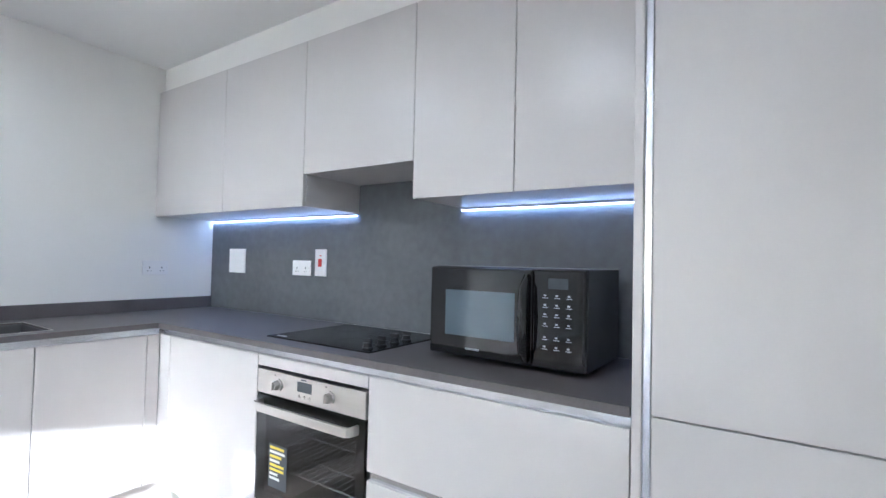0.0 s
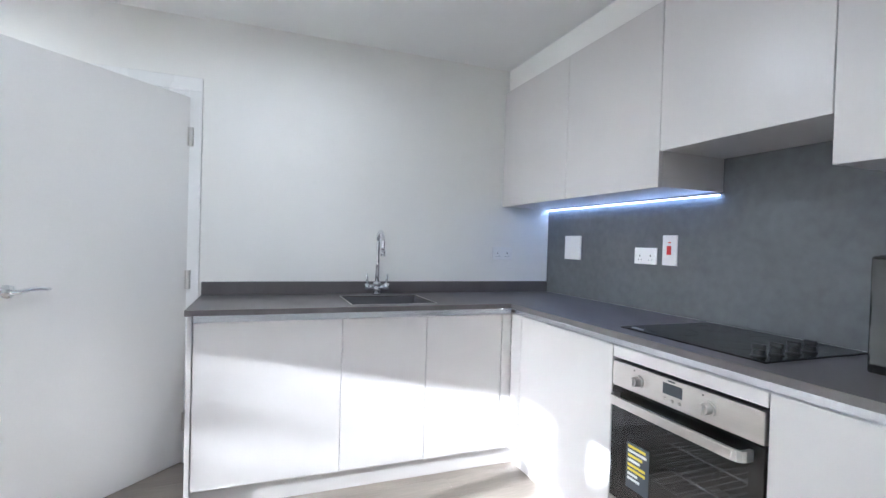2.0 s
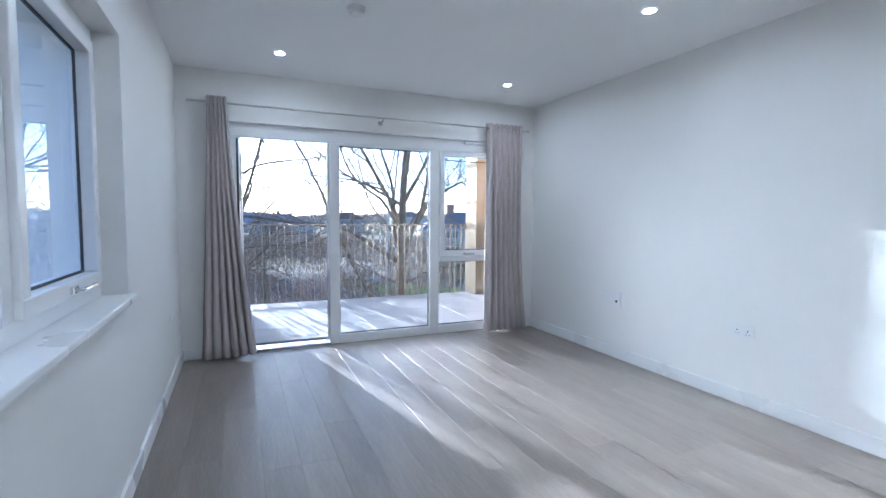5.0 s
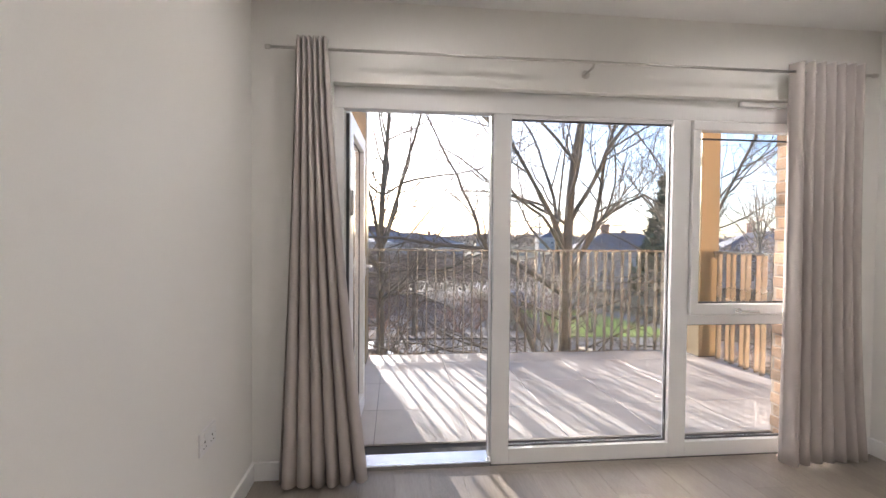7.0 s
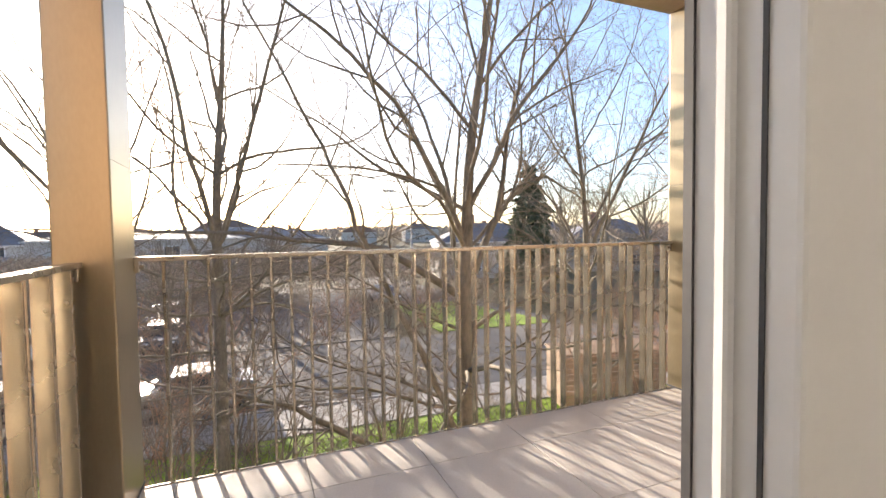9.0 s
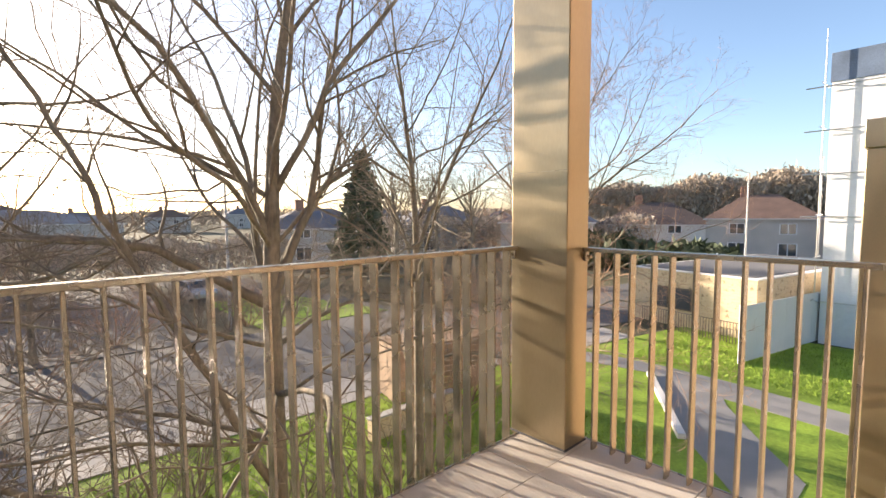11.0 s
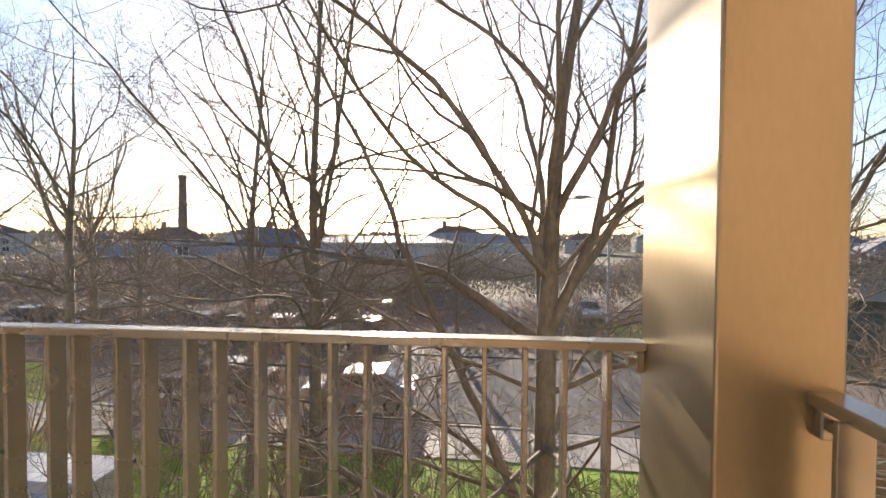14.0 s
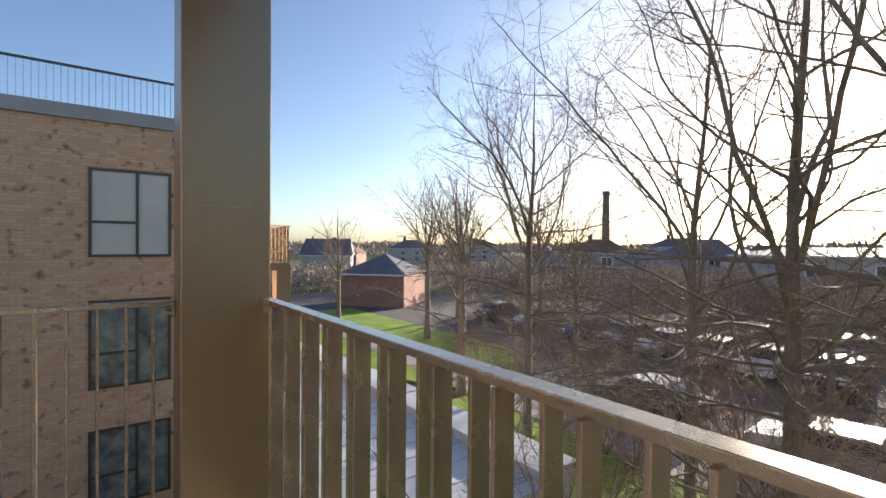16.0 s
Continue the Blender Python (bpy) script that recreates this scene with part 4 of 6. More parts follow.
def brickwork(name, c1, c2, mortar):
    """Coursed brick for walls that stay far from the walk."""
    m = bpy.data.materials.new(name)
    m.use_nodes = True
    nt = m.node_tree
    b = nt.nodes["Principled BSDF"]
    b.inputs["Roughness"].default_value = 0.85
    tc = nt.nodes.new("ShaderNodeTexCoord")
    sep = nt.nodes.new("ShaderNodeSeparateXYZ")
    nt.links.new(tc.outputs["Object"], sep.inputs[0])
    along = nt.nodes.new("ShaderNodeMath")
    along.operation = "ADD"
    nt.links.new(sep.outputs[0], along.inputs[0])
    nt.links.new(sep.outputs[1], along.inputs[1])
    com = nt.nodes.new("ShaderNodeCombineXYZ")
    nt.links.new(along.outputs[0], com.inputs[0])
    nt.links.new(sep.outputs[2], com.inputs[1])
    br = nt.nodes.new("ShaderNodeTexBrick")
    br.inputs["Scale"].default_value = 1.0
    br.inputs["Brick Width"].default_value, br.inputs["Row Height"].default_value = 0.225, 0.075
    br.inputs["Mortar Size"].default_value = 0.006
    br.inputs["Color1"].default_value, br.inputs["Color2"].default_value, br.inputs["Mortar"].default_value = (*c1, 1), (*c2, 1), (*mortar, 1)
    nt.links.new(com.outputs[0], br.inputs["Vector"])
    nz = nt.nodes.new("ShaderNodeTexNoise")
    nz.inputs["Scale"].default_value = 4.5
    nz.inputs["Detail"].default_value = 3.0
    nt.links.new(com.outputs[0], nz.inputs["Vector"])
    rp = nt.nodes.new("ShaderNodeValToRGB")
    rp.color_ramp.elements[0].position, rp.color_ramp.elements[1].position = 0.30, 0.42
    rp.color_ramp.elements[0].color, rp.color_ramp.elements[1].color = (0.45, 0.42, 0.40, 1), (1, 1, 1, 1)
    nt.links.new(nz.outputs[0], rp.inputs[0])
    mx = nt.nodes.new("ShaderNodeMix")
    mx.data_type, mx.blend_type = "RGBA", "MULTIPLY"
    mx.inputs[0].default_value = 1.0
    nt.links.new(br.outputs["Color"], mx.inputs[6])
    nt.links.new(rp.outputs[0], mx.inputs[7])
    nt.links.new(mx.outputs[2], b.inputs["Base Color"])
    bp = nt.nodes.new("ShaderNodeBump")
    bp.inputs["Strength"].default_value, bp.inputs["Distance"].default_value = 0.5, 0.006
    bp.invert = True
    nt.links.new(br.outputs["Fac"], bp.inputs["Height"])
    nt.links.new(bp.outputs[0], b.inputs["Normal"])
    return m


BRICKW = brickwork("buff_brickwork", (0.62, 0.36, 0.20), (0.70, 0.46, 0.28), (0.52, 0.33, 0.23))
BRICKY = brickwork("yellow_brickwork", (0.52, 0.40, 0.25), (0.58, 0.46, 0.30), (0.5, 0.42, 0.31))
BRICKF = brickwork("facade_brickwork", (0.42, 0.28, 0.18), (0.50, 0.35, 0.24), (0.44, 0.36, 0.28))
BRICKR = brickwork("red_brickwork", (0.27, 0.13, 0.09), (0.33, 0.17, 0.12), (0.3, 0.24, 0.2))


def sheet(name, pts, z, mat, label, category, thick=0.05):
    """A flat polygon with a little thickness."""
    bm = bmesh.new()
    top = [bm.verts.new((x, y, z)) for x, y in pts]
    low = [bm.verts.new((x, y, z - thick)) for x, y in pts]
    bm.faces.new(top)
    n = len(pts)
    for k in range(n):
        bm.faces.new((top[k], low[k], low[(k + 1) % n], top[(k + 1) % n]))
    bmesh.ops.recalc_face_normals(bm, faces=bm.faces)
    return tagged(part(name, bm, mat), label, category, "", "structure")


# ---------- ground, road, lawn ----------
sheet("ground", [(-2500, -2500), (2500, -2500), (2500, 2500), (-2500, 2500)], GZ - 0.06, FIELD, "open ground that reaches the horizon", "ground")
sheet("lawn", [(-16, 10.2), (26, 10.2), (26, 17.8), (10, 21.3), (2.0, 21.8), (-16, 22.4)], GZ, GRASS, "bright green mown lawn below the balcony", "lawn")
sheet("lawn_verge", [(24, -6), (26, -6), (26, 10.2), (3, 10.2), (3, -6)], GZ, GRASS, "green lawn beside the block", "lawn")
sheet("pavement", [(-40, 23.3), (-16, 22.4), (2.0, 21.8), (10, 21.3), (21, 18.9), (21.6, 20.9), (10.3, 23.5), (2.0, 24.0), (-16, 24.7), (-40, 25.6)], GZ + 0.03, PAVING, "pale paved footway along the street", "pavement")
sheet("road", [(-60, 26.6), (-16, 24.9), (2.0, 24.2), (10.4, 23.7), (24, 20.8), (60, 16), (62, 24), (26, 29.5), (17, 31.5), (14, 70), (7, 70), (8.5, 33.0), (2, 33.2), (-16, 33.6), (-60, 36)], GZ - 0.03, ASPHALT, "grey asphalt street with a side road", "road")
tagged(part("kerb", boxes(*[(-16 + 2 * k, -14.02 + 2 * k, 24.72 - 0.078 * k, 24.87 - 0.078 * k, GZ - 0.05, GZ + 0.06) for k in range(9)], bev=0.01), KERB), "pale stone kerb along the footway", "kerb", "", "structure")
sheet("car_park", [(-60, 36.2), (-16, 34.0), (5.5, 33.4), (6, 60), (-60, 66)], GZ - 0.01, ASPHALT, "grey car park across the street", "car park")
sheet("far_green", [(8, 33.5), (16, 33), (13.5, 44), (8, 44)], GZ + 0.01, GRASS, "grass corner across the street", "lawn")
sheet("far_green", [(-26, 17.5), (-14, 24), (-22, 30), (-44, 30), (-44, 17.5)], GZ + 0.02, GRASS, "grass slope by the far brick building", "lawn")
# curved path across the lawn
pth = []
left_ = [(15.2, 20.0), (16.0, 17.6), (16.3, 16.0), (15.6, 13.6), (15.3, 10.4), (14.6, 6.0), (13.5, -4)]
right_ = [(15.0, -4), (16.4, 6.0), (17.0, 10.2), (17.4, 13.4), (17.5, 16.0), (17.3, 18.0), (16.8, 19.7)]
sheet("path", left_ + right_, GZ + 0.02, PATHM, "grey tarmac path curving over the lawn", "path")
sheet("path_branch", [(16.1, 15.75), (16.5, 13.6), (15.0, 12.9), (12.9, 11.4), (11.4, 10.2), (8.6, 10.2), (11.7, 12.9)], GZ + 0.015, PATHM, "grey tarmac branch of the path", "path")
be = thing("path_edging", "pale timber edging board beside the path", "edging")
part("board", boxes((0, 5.3, -0.11, 0.11, 0, 0.16), bev=0.01), RENDERW, be)
be.location, be.rotation_euler = (11.6, 13.0, GZ), (0, 0, radians(32.8))

rng = np.random.default_rng(5)


def blades(name, n, x0, x1, y0, y1, h, label):
    px, py = rng.uniform(x0, x1, n), rng.uniform(y0, y1, n)
    a, hh = rng.uniform(0, 6.283, n), rng.uniform(0.5, 1.0, n) * h
    lean = rng.normal(0, 0.45, (n, 2)) * hh[:, None]
    w = 0.02
    v = np.zeros((n, 3, 3))
    v[:, 0] = np.stack([px - w * np.cos(a), py - w * np.sin(a), np.full(n, GZ - 0.01)], 1)
    v[:, 1] = np.stack([px + w * np.cos(a), py + w * np.sin(a), np.full(n, GZ - 0.01)], 1)
    v[:, 2] = np.stack([px + lean[:, 0], py + lean[:, 1], GZ + hh], 1)
    me = bpy.data.meshes.new(name)
    me.from_pydata(v.reshape(-1, 3).tolist(), [], np.arange(n * 3).reshape(n, 3).tolist())
    return tagged(link_mesh(name, me, BLADE), label, "grass", "", "stuff")


blades("grass", 26000, -14, 11.4, 13.1, 21.3, 0.11, "tufts of bright green grass on the lawn")
blades("grass", 9000, 17.8, 25.5, 9.0, 17.6, 0.11, "tufts of bright green grass beyond the path")


# ---------- trees ----------
def branch_mesh(name, lines, mat, parent, label=""):
    """One mesh from many tapering tubes: (points, radii, sides)."""
    verts, faces, base = [], [], 0
    for pts, radii, n in lines:
        p = np.asarray(pts, float)
        m = len(p)
        d = np.empty_like(p)
        d[1:-1] = p[2:] - p[:-2]
        d[0], d[-1] = p[1] - p[0], p[-1] - p[-2]
        d /= np.linalg.norm(d, axis=1)[:, None] + 1e-9
        s = np.cross(d, (0.31, 0.9, 0.3))
        s /= np.linalg.norm(s, axis=1)[:, None] + 1e-9
        u = np.cross(d, s)
        w = 2 * math.pi * np.arange(n) / n
        ring = p[:, None] + (s[:, None] * np.cos(w)[None, :, None] + u[:, None] * np.sin(w)[None, :, None]) * np.asarray(radii)[:, None, None]
        verts.append(ring.reshape(-1, 3))
        k = np.arange(n)
        row = np.stack([k, (k + 1) % n, (k + 1) % n + n, k + n], 1)
        faces.append((row[None] + (np.arange(m - 1) * n)[:, None, None]).reshape(-1, 4) + base)
        base += m * n
    me = bpy.data.meshes.new(name)
    me.from_pydata(np.concatenate(verts).tolist(), [], np.concatenate(faces).tolist())
    me.polygons.foreach_set("use_smooth", [True] * len(me.polygons))
    return link_mesh(name, me, mat, parent, label)


def limb(r, start, way, length, r0, r1, segs, wobble, lift):
    pts, d = [np.array(start, float)], np.array(way, float)
    d /= np.linalg.norm(d)
    for k in range(segs):
        d = d + r.normal(0, wobble, 3) + np.array((0, 0, lift))
        d /= np.linalg.norm(d)
        pts.append(pts[-1] + d * (length / segs))
    return pts, list(np.linspace(r0, r1, segs + 1))


def spread(r, way, angle):
    """A direction that leaves way at about the angle in degrees."""
    w = np.array(way, float)
    w /= np.linalg.norm(w)
    s = np.cross(w, r.normal(0, 1, 3))
    s /= np.linalg.norm(s) + 1e-9
    a = radians(angle)
    return w * math.cos(a) + s * math.sin(a)


def twigs_on(r, out, pts, radii, length, n, depth, droop=0.03, lo=0.15):
    """Side shoots along a limb, and theirs in turn."""
    for _ in range(n):
        f = lo + (1 - lo) * r.random() ** 0.85
        i = min(int(f * (len(pts) - 1)), len(pts) - 2)
        q = f * (len(pts) - 1) - i
        p = pts[i] * (1 - q) + pts[i + 1] * q
        rr = radii[i] * (1 - q) + radii[i + 1] * q
        ln = length * (1.15 - 0.6 * f) * r.uniform(0.6, 1.2)
        way = spread(r, pts[i + 1] - pts[i], r.uniform(28, 62))
        tp, tr = limb(r, p, way, ln, max(0.0034, min(rr * 0.65, 0.0062 * ln + 0.0034)), 0.0019, 6 if depth else 4, 0.17, droop)
        out.append((tp, tr, 4 if depth > 1 else 3))
        if depth:
            twigs_on(r, out, tp, tr, ln * 0.5, 5 if depth > 1 else 4, depth - 1, droop)


def shoots(r, out, pts, radii, n, length, thick, level, lo=0.12, angle=(30, 58), lift=0.05):
    """Side branches along a limb, alternating round it, and theirs in turn down to the twigs."""
    m = len(pts) - 1
    for k in range(n):
        f = lo + (0.99 - lo) * (k + r.random()) / n
        i = min(int(f * m), m - 1)
        q = f * m - i
        p = pts[i] * (1 - q) + pts[i + 1] * q
        rr = radii[i] * (1 - q) + radii[i + 1] * q
        ln = length * (1.25 - 0.6 * f) * r.uniform(0.6, 1.3)
        r0 = max(0.0023, min(rr * 0.6, thick * (0.42 + 0.4 * ln / length)))
        segs = (4, 5, 7, 9)[level]
        bp, br = limb(r, p, spread(r, pts[i + 1] - pts[i], r.uniform(*angle)), ln, r0, max(0.0017, r0 * 0.22), segs, (0.22, 0.2, 0.17, 0.15)[level], lift)
        out[0 if r0 > 0.016 else 1].append((bp, br, (3, 3, 4, 6)[level]))
        if level:
            shoots(r, out, bp, br, (0, 5, 6, 8)[level], ln * (0, 0.5, 0.52, 0.5)[level], r0 * 0.45, level - 1, 0.1, (26, 62), lift * 0.6)


def tree(label, x, y, trunk_r, fork, height, limbs, seed, mat=None, extra=(), lean=(0, 0), stems=2, boughs=8, spread_out=0.36, fullness=1.0, level=3):
    """A bare winter tree: trunk and leader to the top, some upright stems from the fork, boughs below and limbs above it, three more orders of twigs. Heights are above the ground."""
    r = np.random.default_rng(seed)
    t = thing("tree", label, "tree", (x, y, GZ), "bare street trees")
    n = 20
    tp, tr = [], []
    sway = r.normal(0, 0.02, 2)
    off = np.zeros(2)
    for k in range(n + 1):
        h = height * k / n
        if h > fork:
            sway = sway + r.normal(0, 0.045, 2)
            off = off * 0.97 + sway * 0.5
        tp.append(np.array((lean[0] * k / n + off[0], lean[1] * k / n + off[1], h - 0.1)))
        flare_ = 1.0 + 0.45 * max(0.0, 1 - h / 0.9)
        taper = 1 - 0.25 * h / fork if h < fork else 0.72 * (1 - (h - fork) / (height - fork)) ** 1.15
        tr.append(max(0.008, trunk_r * flare_ * taper))
    out = ([(tp, tr, 12)], [])
    fi = fork / height
    turn = r.uniform(0, 6.283)
    for k in range(stems):
        a = turn + 2 * math.pi * k / max(1, stems) + r.uniform(-0.4, 0.4)
        i = min(n - 2, int(fi * n) + k % 3)
        tilt = radians(r.uniform(18, 34))
        ln = (height - fork) * r.uniform(0.75, 0.92)
        sp, sr = limb(r, tp[i], (math.sin(tilt) * math.cos(a), math.sin(tilt) * math.sin(a), math.cos(tilt)), ln, trunk_r * r.uniform(0.32, 0.46), 0.008, 14, 0.1, 0.03)
        out[0].append((sp, sr, 9))
        shoots(r, out, sp, sr, int(11 * fullness), ln * 0.42, trunk_r * 0.24, level - 1, 0.1, (28, 50), 0.07)
    for k in range(limbs):
        f = fi + (0.80 - fi) * ((k + 0.5 * r.random()) / limbs) ** 1.2
        i = min(n - 1, int(f * n))
        a = turn + 2.4 * k + r.uniform(-0.3, 0.3)
        tilt = radians(r.uniform(30, 66))
        ln = height * spread_out * (1.25 - 0.6 * (f - fi) / (1 - fi)) * r.uniform(0.8, 1.15)
        lp, lr = limb(r, tp[i], (math.sin(tilt) * math.cos(a), math.sin(tilt) * math.sin(a), math.cos(tilt)), ln, min(tr[i] * 0.5, trunk_r * r.uniform(0.2, 0.34)), 0.006, 14, 0.125, 0.05)
        out[0].append((lp, lr, 7))
        shoots(r, out, lp, lr, int(10 * fullness), ln * 0.42, lr[0] * 0.42, level - 1, 0.18)
    for k in range(boughs):
        f = fi * r.uniform(0.5, 1.04)
        i = int(f * n)
        a = turn + 2.4 * k + 1.1
        ln = height * spread_out * r.uniform(0.75, 1.35)
        lp, lr = limb(r, tp[i], (math.cos(a), math.sin(a), r.uniform(0.15, 0.7)), ln, trunk_r * r.uniform(0.2, 0.32), 0.006, 12, 0.13, -0.02)
        out[0].append((lp, lr, 6))
        shoots(r, out, lp, lr, int(9 * fullness), ln * 0.42, trunk_r * 0.12, level - 1, lift=0.03)
    for pts, r0 in extra:
        ctl = [np.array(p, float) - np.array((x, y, GZ)) for p in pts]
        lp = []
        for i in range(len(ctl) - 1):
            for q in range(5):
                lp.append(ctl[i] + (ctl[i + 1] - ctl[i]) * q / 5 + r.normal(0, 0.015, 3))
        lp.append(ctl[-1])
        lr = list(np.linspace(r0, 0.010, len(lp)))
        out[0].append((lp, lr, 8))
        shoots(r, out, lp, lr, 12, 1.5, r0 * 0.4, level - 1, 0.25)
    branch_mesh("trunk", out[0], BARK, t, "rough brown trunk and limbs")
    branch_mesh("crown", out[1], mat or TWIG, t, "open crown of bare twigs")
    return t


T1_LIMBS = (
    ([(0.7, 14.25, 0.1), (-0.5, 14.6, 0.9), (-2.6, 15.0, 1.2), (-5.4, 15.3, 1.3)], 0.075),
    ([(0.75, 14.26, -2.6), (0.1, 14.3, -1.0), (-0.45, 14.4, 0.1), (-1.0, 14.4, 1.3), (-1.35, 14.4, 2.2), (-2.1, 14.3, 3.6), (-3.0, 14.2, 5.2)], 0.065),
    ([(0.7, 14.3, -3.8), (-0.7, 14.4, -2.3), (-2.0, 14.3, -1.3), (-3.8, 14.2, -0.7)], 0.085),
    ([(0.8, 14.3, 0.4), (1.7, 14.6, 1.7), (2.7, 14.8, 2.2), (4.0, 15.0, 1.7)], 0.06),
    ([(0.8, 14.2, 0.3), (1.25, 14.1, 1.4), (1.5, 14.0, 3.0), (2.0, 13.9, 5.4)], 0.07),
)
tree("large bare tree with a forked trunk close to the railing", 0.75, 14.26, 0.15, 5.7, 13.2, 11, 11, extra=T1_LIMBS, stems=3, boughs=9, spread_out=0.31)
tree("tall bare tree with slim upright stems", -3.1, 17.1, 0.13, 5.4, 13.4, 12, 23, stems=3, boughs=14, spread_out=0.3, fullness=0.8)
tree("bare tree with a dense reddish crown", 4.6, 15.9, 0.11, 5.2, 12.4, 13, 37, stems=2, boughs=11, spread_out=0.31)
tree("bare reddish tree standing on the lawn", 10.9, 16.2, 0.13, 4.8, 12.6, 15, 41, RTWIG, stems=3, boughs=10, spread_out=0.34, fullness=1.1)
tree("slim bare tree in the row by the pavement", -6.0, 20.3, 0.13, 5.2, 13.8, 13, 53, stems=3, boughs=14, spread_out=0.31, fullness=0.85)
tree("wide bare tree at the end of the row", -10.7, 19.9, 0.14, 5.6, 12.3, 15, 67, stems=3, boughs=16, spread_out=0.32, fullness=1.0)
tree("distant small bare tree on the far grass", -37, 25.5, 0.2, 3.6, 9.8, 10, 71, RTWIG, boughs=3, level=2)
far_tree = tree("bare street tree farther along the road", -15.5, 28.5, 0.16, 4.2, 8.2, 13, 83, boughs=6, fullness=0.9, level=2)
for k, (x, y, s) in enumerate(((-6.0, 31.0, 0.85), (-20, 31, 1.3), (-1.5, 34.5, 0.85), (-27, 27.5, 1.25), (17.5, 34, 1.35), (24, 33, 1.3), (-16.5, 22.0, 1.2), (33, 33, 1.3), (40, 40, 1.35), (-33, 35, 1.3), (30, 44, 1.45))):
    o = copy_thing(far_tree, pose(x, y, GZ, 0, 0, 67 * k + 40))
    o.scale = (s, s, s * (0.92 + 0.04 * (k % 4)))


def shrub(label, x, y, h, seed, stems=16, mat=None, thick=0.03):
    r = np.random.default_rng(seed)
    t = thing("shrub", label, "shrub", (x, y, GZ), "bare shrubs")
    fine = []
    for k in range(stems):
        a = r.uniform(0, 6.283)
        bp, br_ = limb(r, (0.25 * math.cos(a) * r.random(), 0.25 * math.sin(a) * r.random(), -0.05), (0.55 * math.cos(a), 0.55 * math.sin(a), r.uniform(0.7, 1.6)), h * r.uniform(0.7, 1.15), r.uniform(0.012, thick), 0.004, 10, 0.13, -0.02)
        fine.append((bp, br_, 4))
        twigs_on(r, fine, bp, br_, h * 0.3, 10, 1, 0.0, 0.2)
    branch_mesh("stem_tangle", fine, mat or TWIG, t, "tangle of thin bare stems")
    return t


for k, (x, y, h) in enumerate(((-5.3, 15.8, 4.6), (-3.4, 14.6, 4.2), (-1.6, 15.3, 4.0), (2.2, 17.2, 3.6), (-4.4, 19.2, 4.8), (-0.3, 17.4, 3.4), (7.6, 18.2, 3.8), (9.3, 19.0, 4.2), (12.0, 19.6, 4.4), (-12.6, 20.6, 4.6), (-8.2, 21.5, 4.4), (13.8, 22.0, 5.0), (-2.3, 18.8, 3.6), (-11.3, 22.2, 4.4), (0.9, 19.4, 3.2), (-4.6, 13.4, 4.9), (-2.6, 13.0, 4.6), (-0.9, 13.5, 4.2), (1.9, 14.0, 4.2), (-5.9, 17.0, 5.0), (3.2, 14.9, 4.0), (11.0, 21.0, 4.2), (16.5, 21.5, 4.0))):
    shrub("tangled bare brown shrub below the balcony", x, y, h * 0.95 if y < 19 else h, 100 + k, 12 if y < 18.5 else 14, RTWIG if x > 6 else None)
base_shrubs = [o for o in bpy.data.objects if o.name.startswith("shrub") and o.parent is None]
for k in range(34):
    x = -31 + 1.25 * k
    o = copy_thing(base_shrubs[(4, 7, 8, 9, 10)[k % 5]], pose(x, 34.6 - 0.04 * x + 2.2 * ((k * 7) % 5) / 5, GZ, 0, 0, 97 * k))
    s = 0.62 + 0.09 * ((k * 3) % 5)
    o.scale = (s * 1.25, s * 1.25, s)
    tagged(o, "bare brown shrub along the car park")
for k, (x, y, s) in enumerate(((-3.0, 21.3, 1.15), (-5.2, 22.0, 1.2), (-4.6, 18.6, 1.15), (-9.4, 22.0, 1.2), (-13.8, 21.6, 1.1))):
    o = copy_thing(base_shrubs[(4, 7, 8)[k % 3]], pose(x, y, GZ, 0, 0, 71 * k))
    o.scale = (s * 1.1, s * 1.1, s)
    tagged(o, "tall bare brown shrub beside the lawn")
shrub("small bare sapling beside the path", 13.0, 8.6, 1.6, 140, 6)


def leafy(name, label, x, y, h, w, n, mat, seed, cone=True, z=GZ, category="tree"):
    """An evergreen made of many small leaf clumps round a trunk."""
    r = np.random.default_rng(seed)
    t = thing(name, label, category, (x, y, z))
    if cone:
        branch_mesh("trunk", [([np.array((0, 0, -0.1)), np.array((0, 0, h * 0.9))], [w * 0.06, 0.03], 8)], BARK, t)
    f = r.random(n)
    rad = (w / 2) * ((1 - f) * (0.55 + 0.45 * r.random(n)) if cone else np.sqrt(r.random(n)) * np.sqrt(np.clip(1 - (2 * f - 1) ** 2, 0.05, 1)))
    a = r.uniform(0, 6.283, n)
    c = np.stack([rad * np.cos(a), rad * np.sin(a), (0.12 + 0.88 * f) * h], 1)
    s = r.uniform(0.5, 1.1, n) * w * 0.05
    v = c[:, None, :] + r.normal(0, 1, (n, 4, 3)) * s[:, None, None]
    me = bpy.data.meshes.new("foliage")
    me.from_pydata(v.reshape(-1, 3).tolist(), [], np.arange(4 * n).reshape(n, 4)[:, [0, 1, 2]].tolist() + np.arange(4 * n).reshape(n, 4)[:, [1, 2, 3]].tolist())
    link_mesh("foliage", me, mat, t)
    return t


leafy("conifer", "dark pointed conifer beyond the street", 20.5, 43, 11.5, 6.5, 1900, CONIF, 7)
leafy("hedge", "dark clipped hedge in front of the houses", 52, 40, 2.6, 16, 3500, IVY, 9, False, category="hedge")
leafy("hedge", "dark rounded evergreen bush by the street", 47, 25.5, 2.8, 9, 2600, IVY, 12, False, category="hedge")


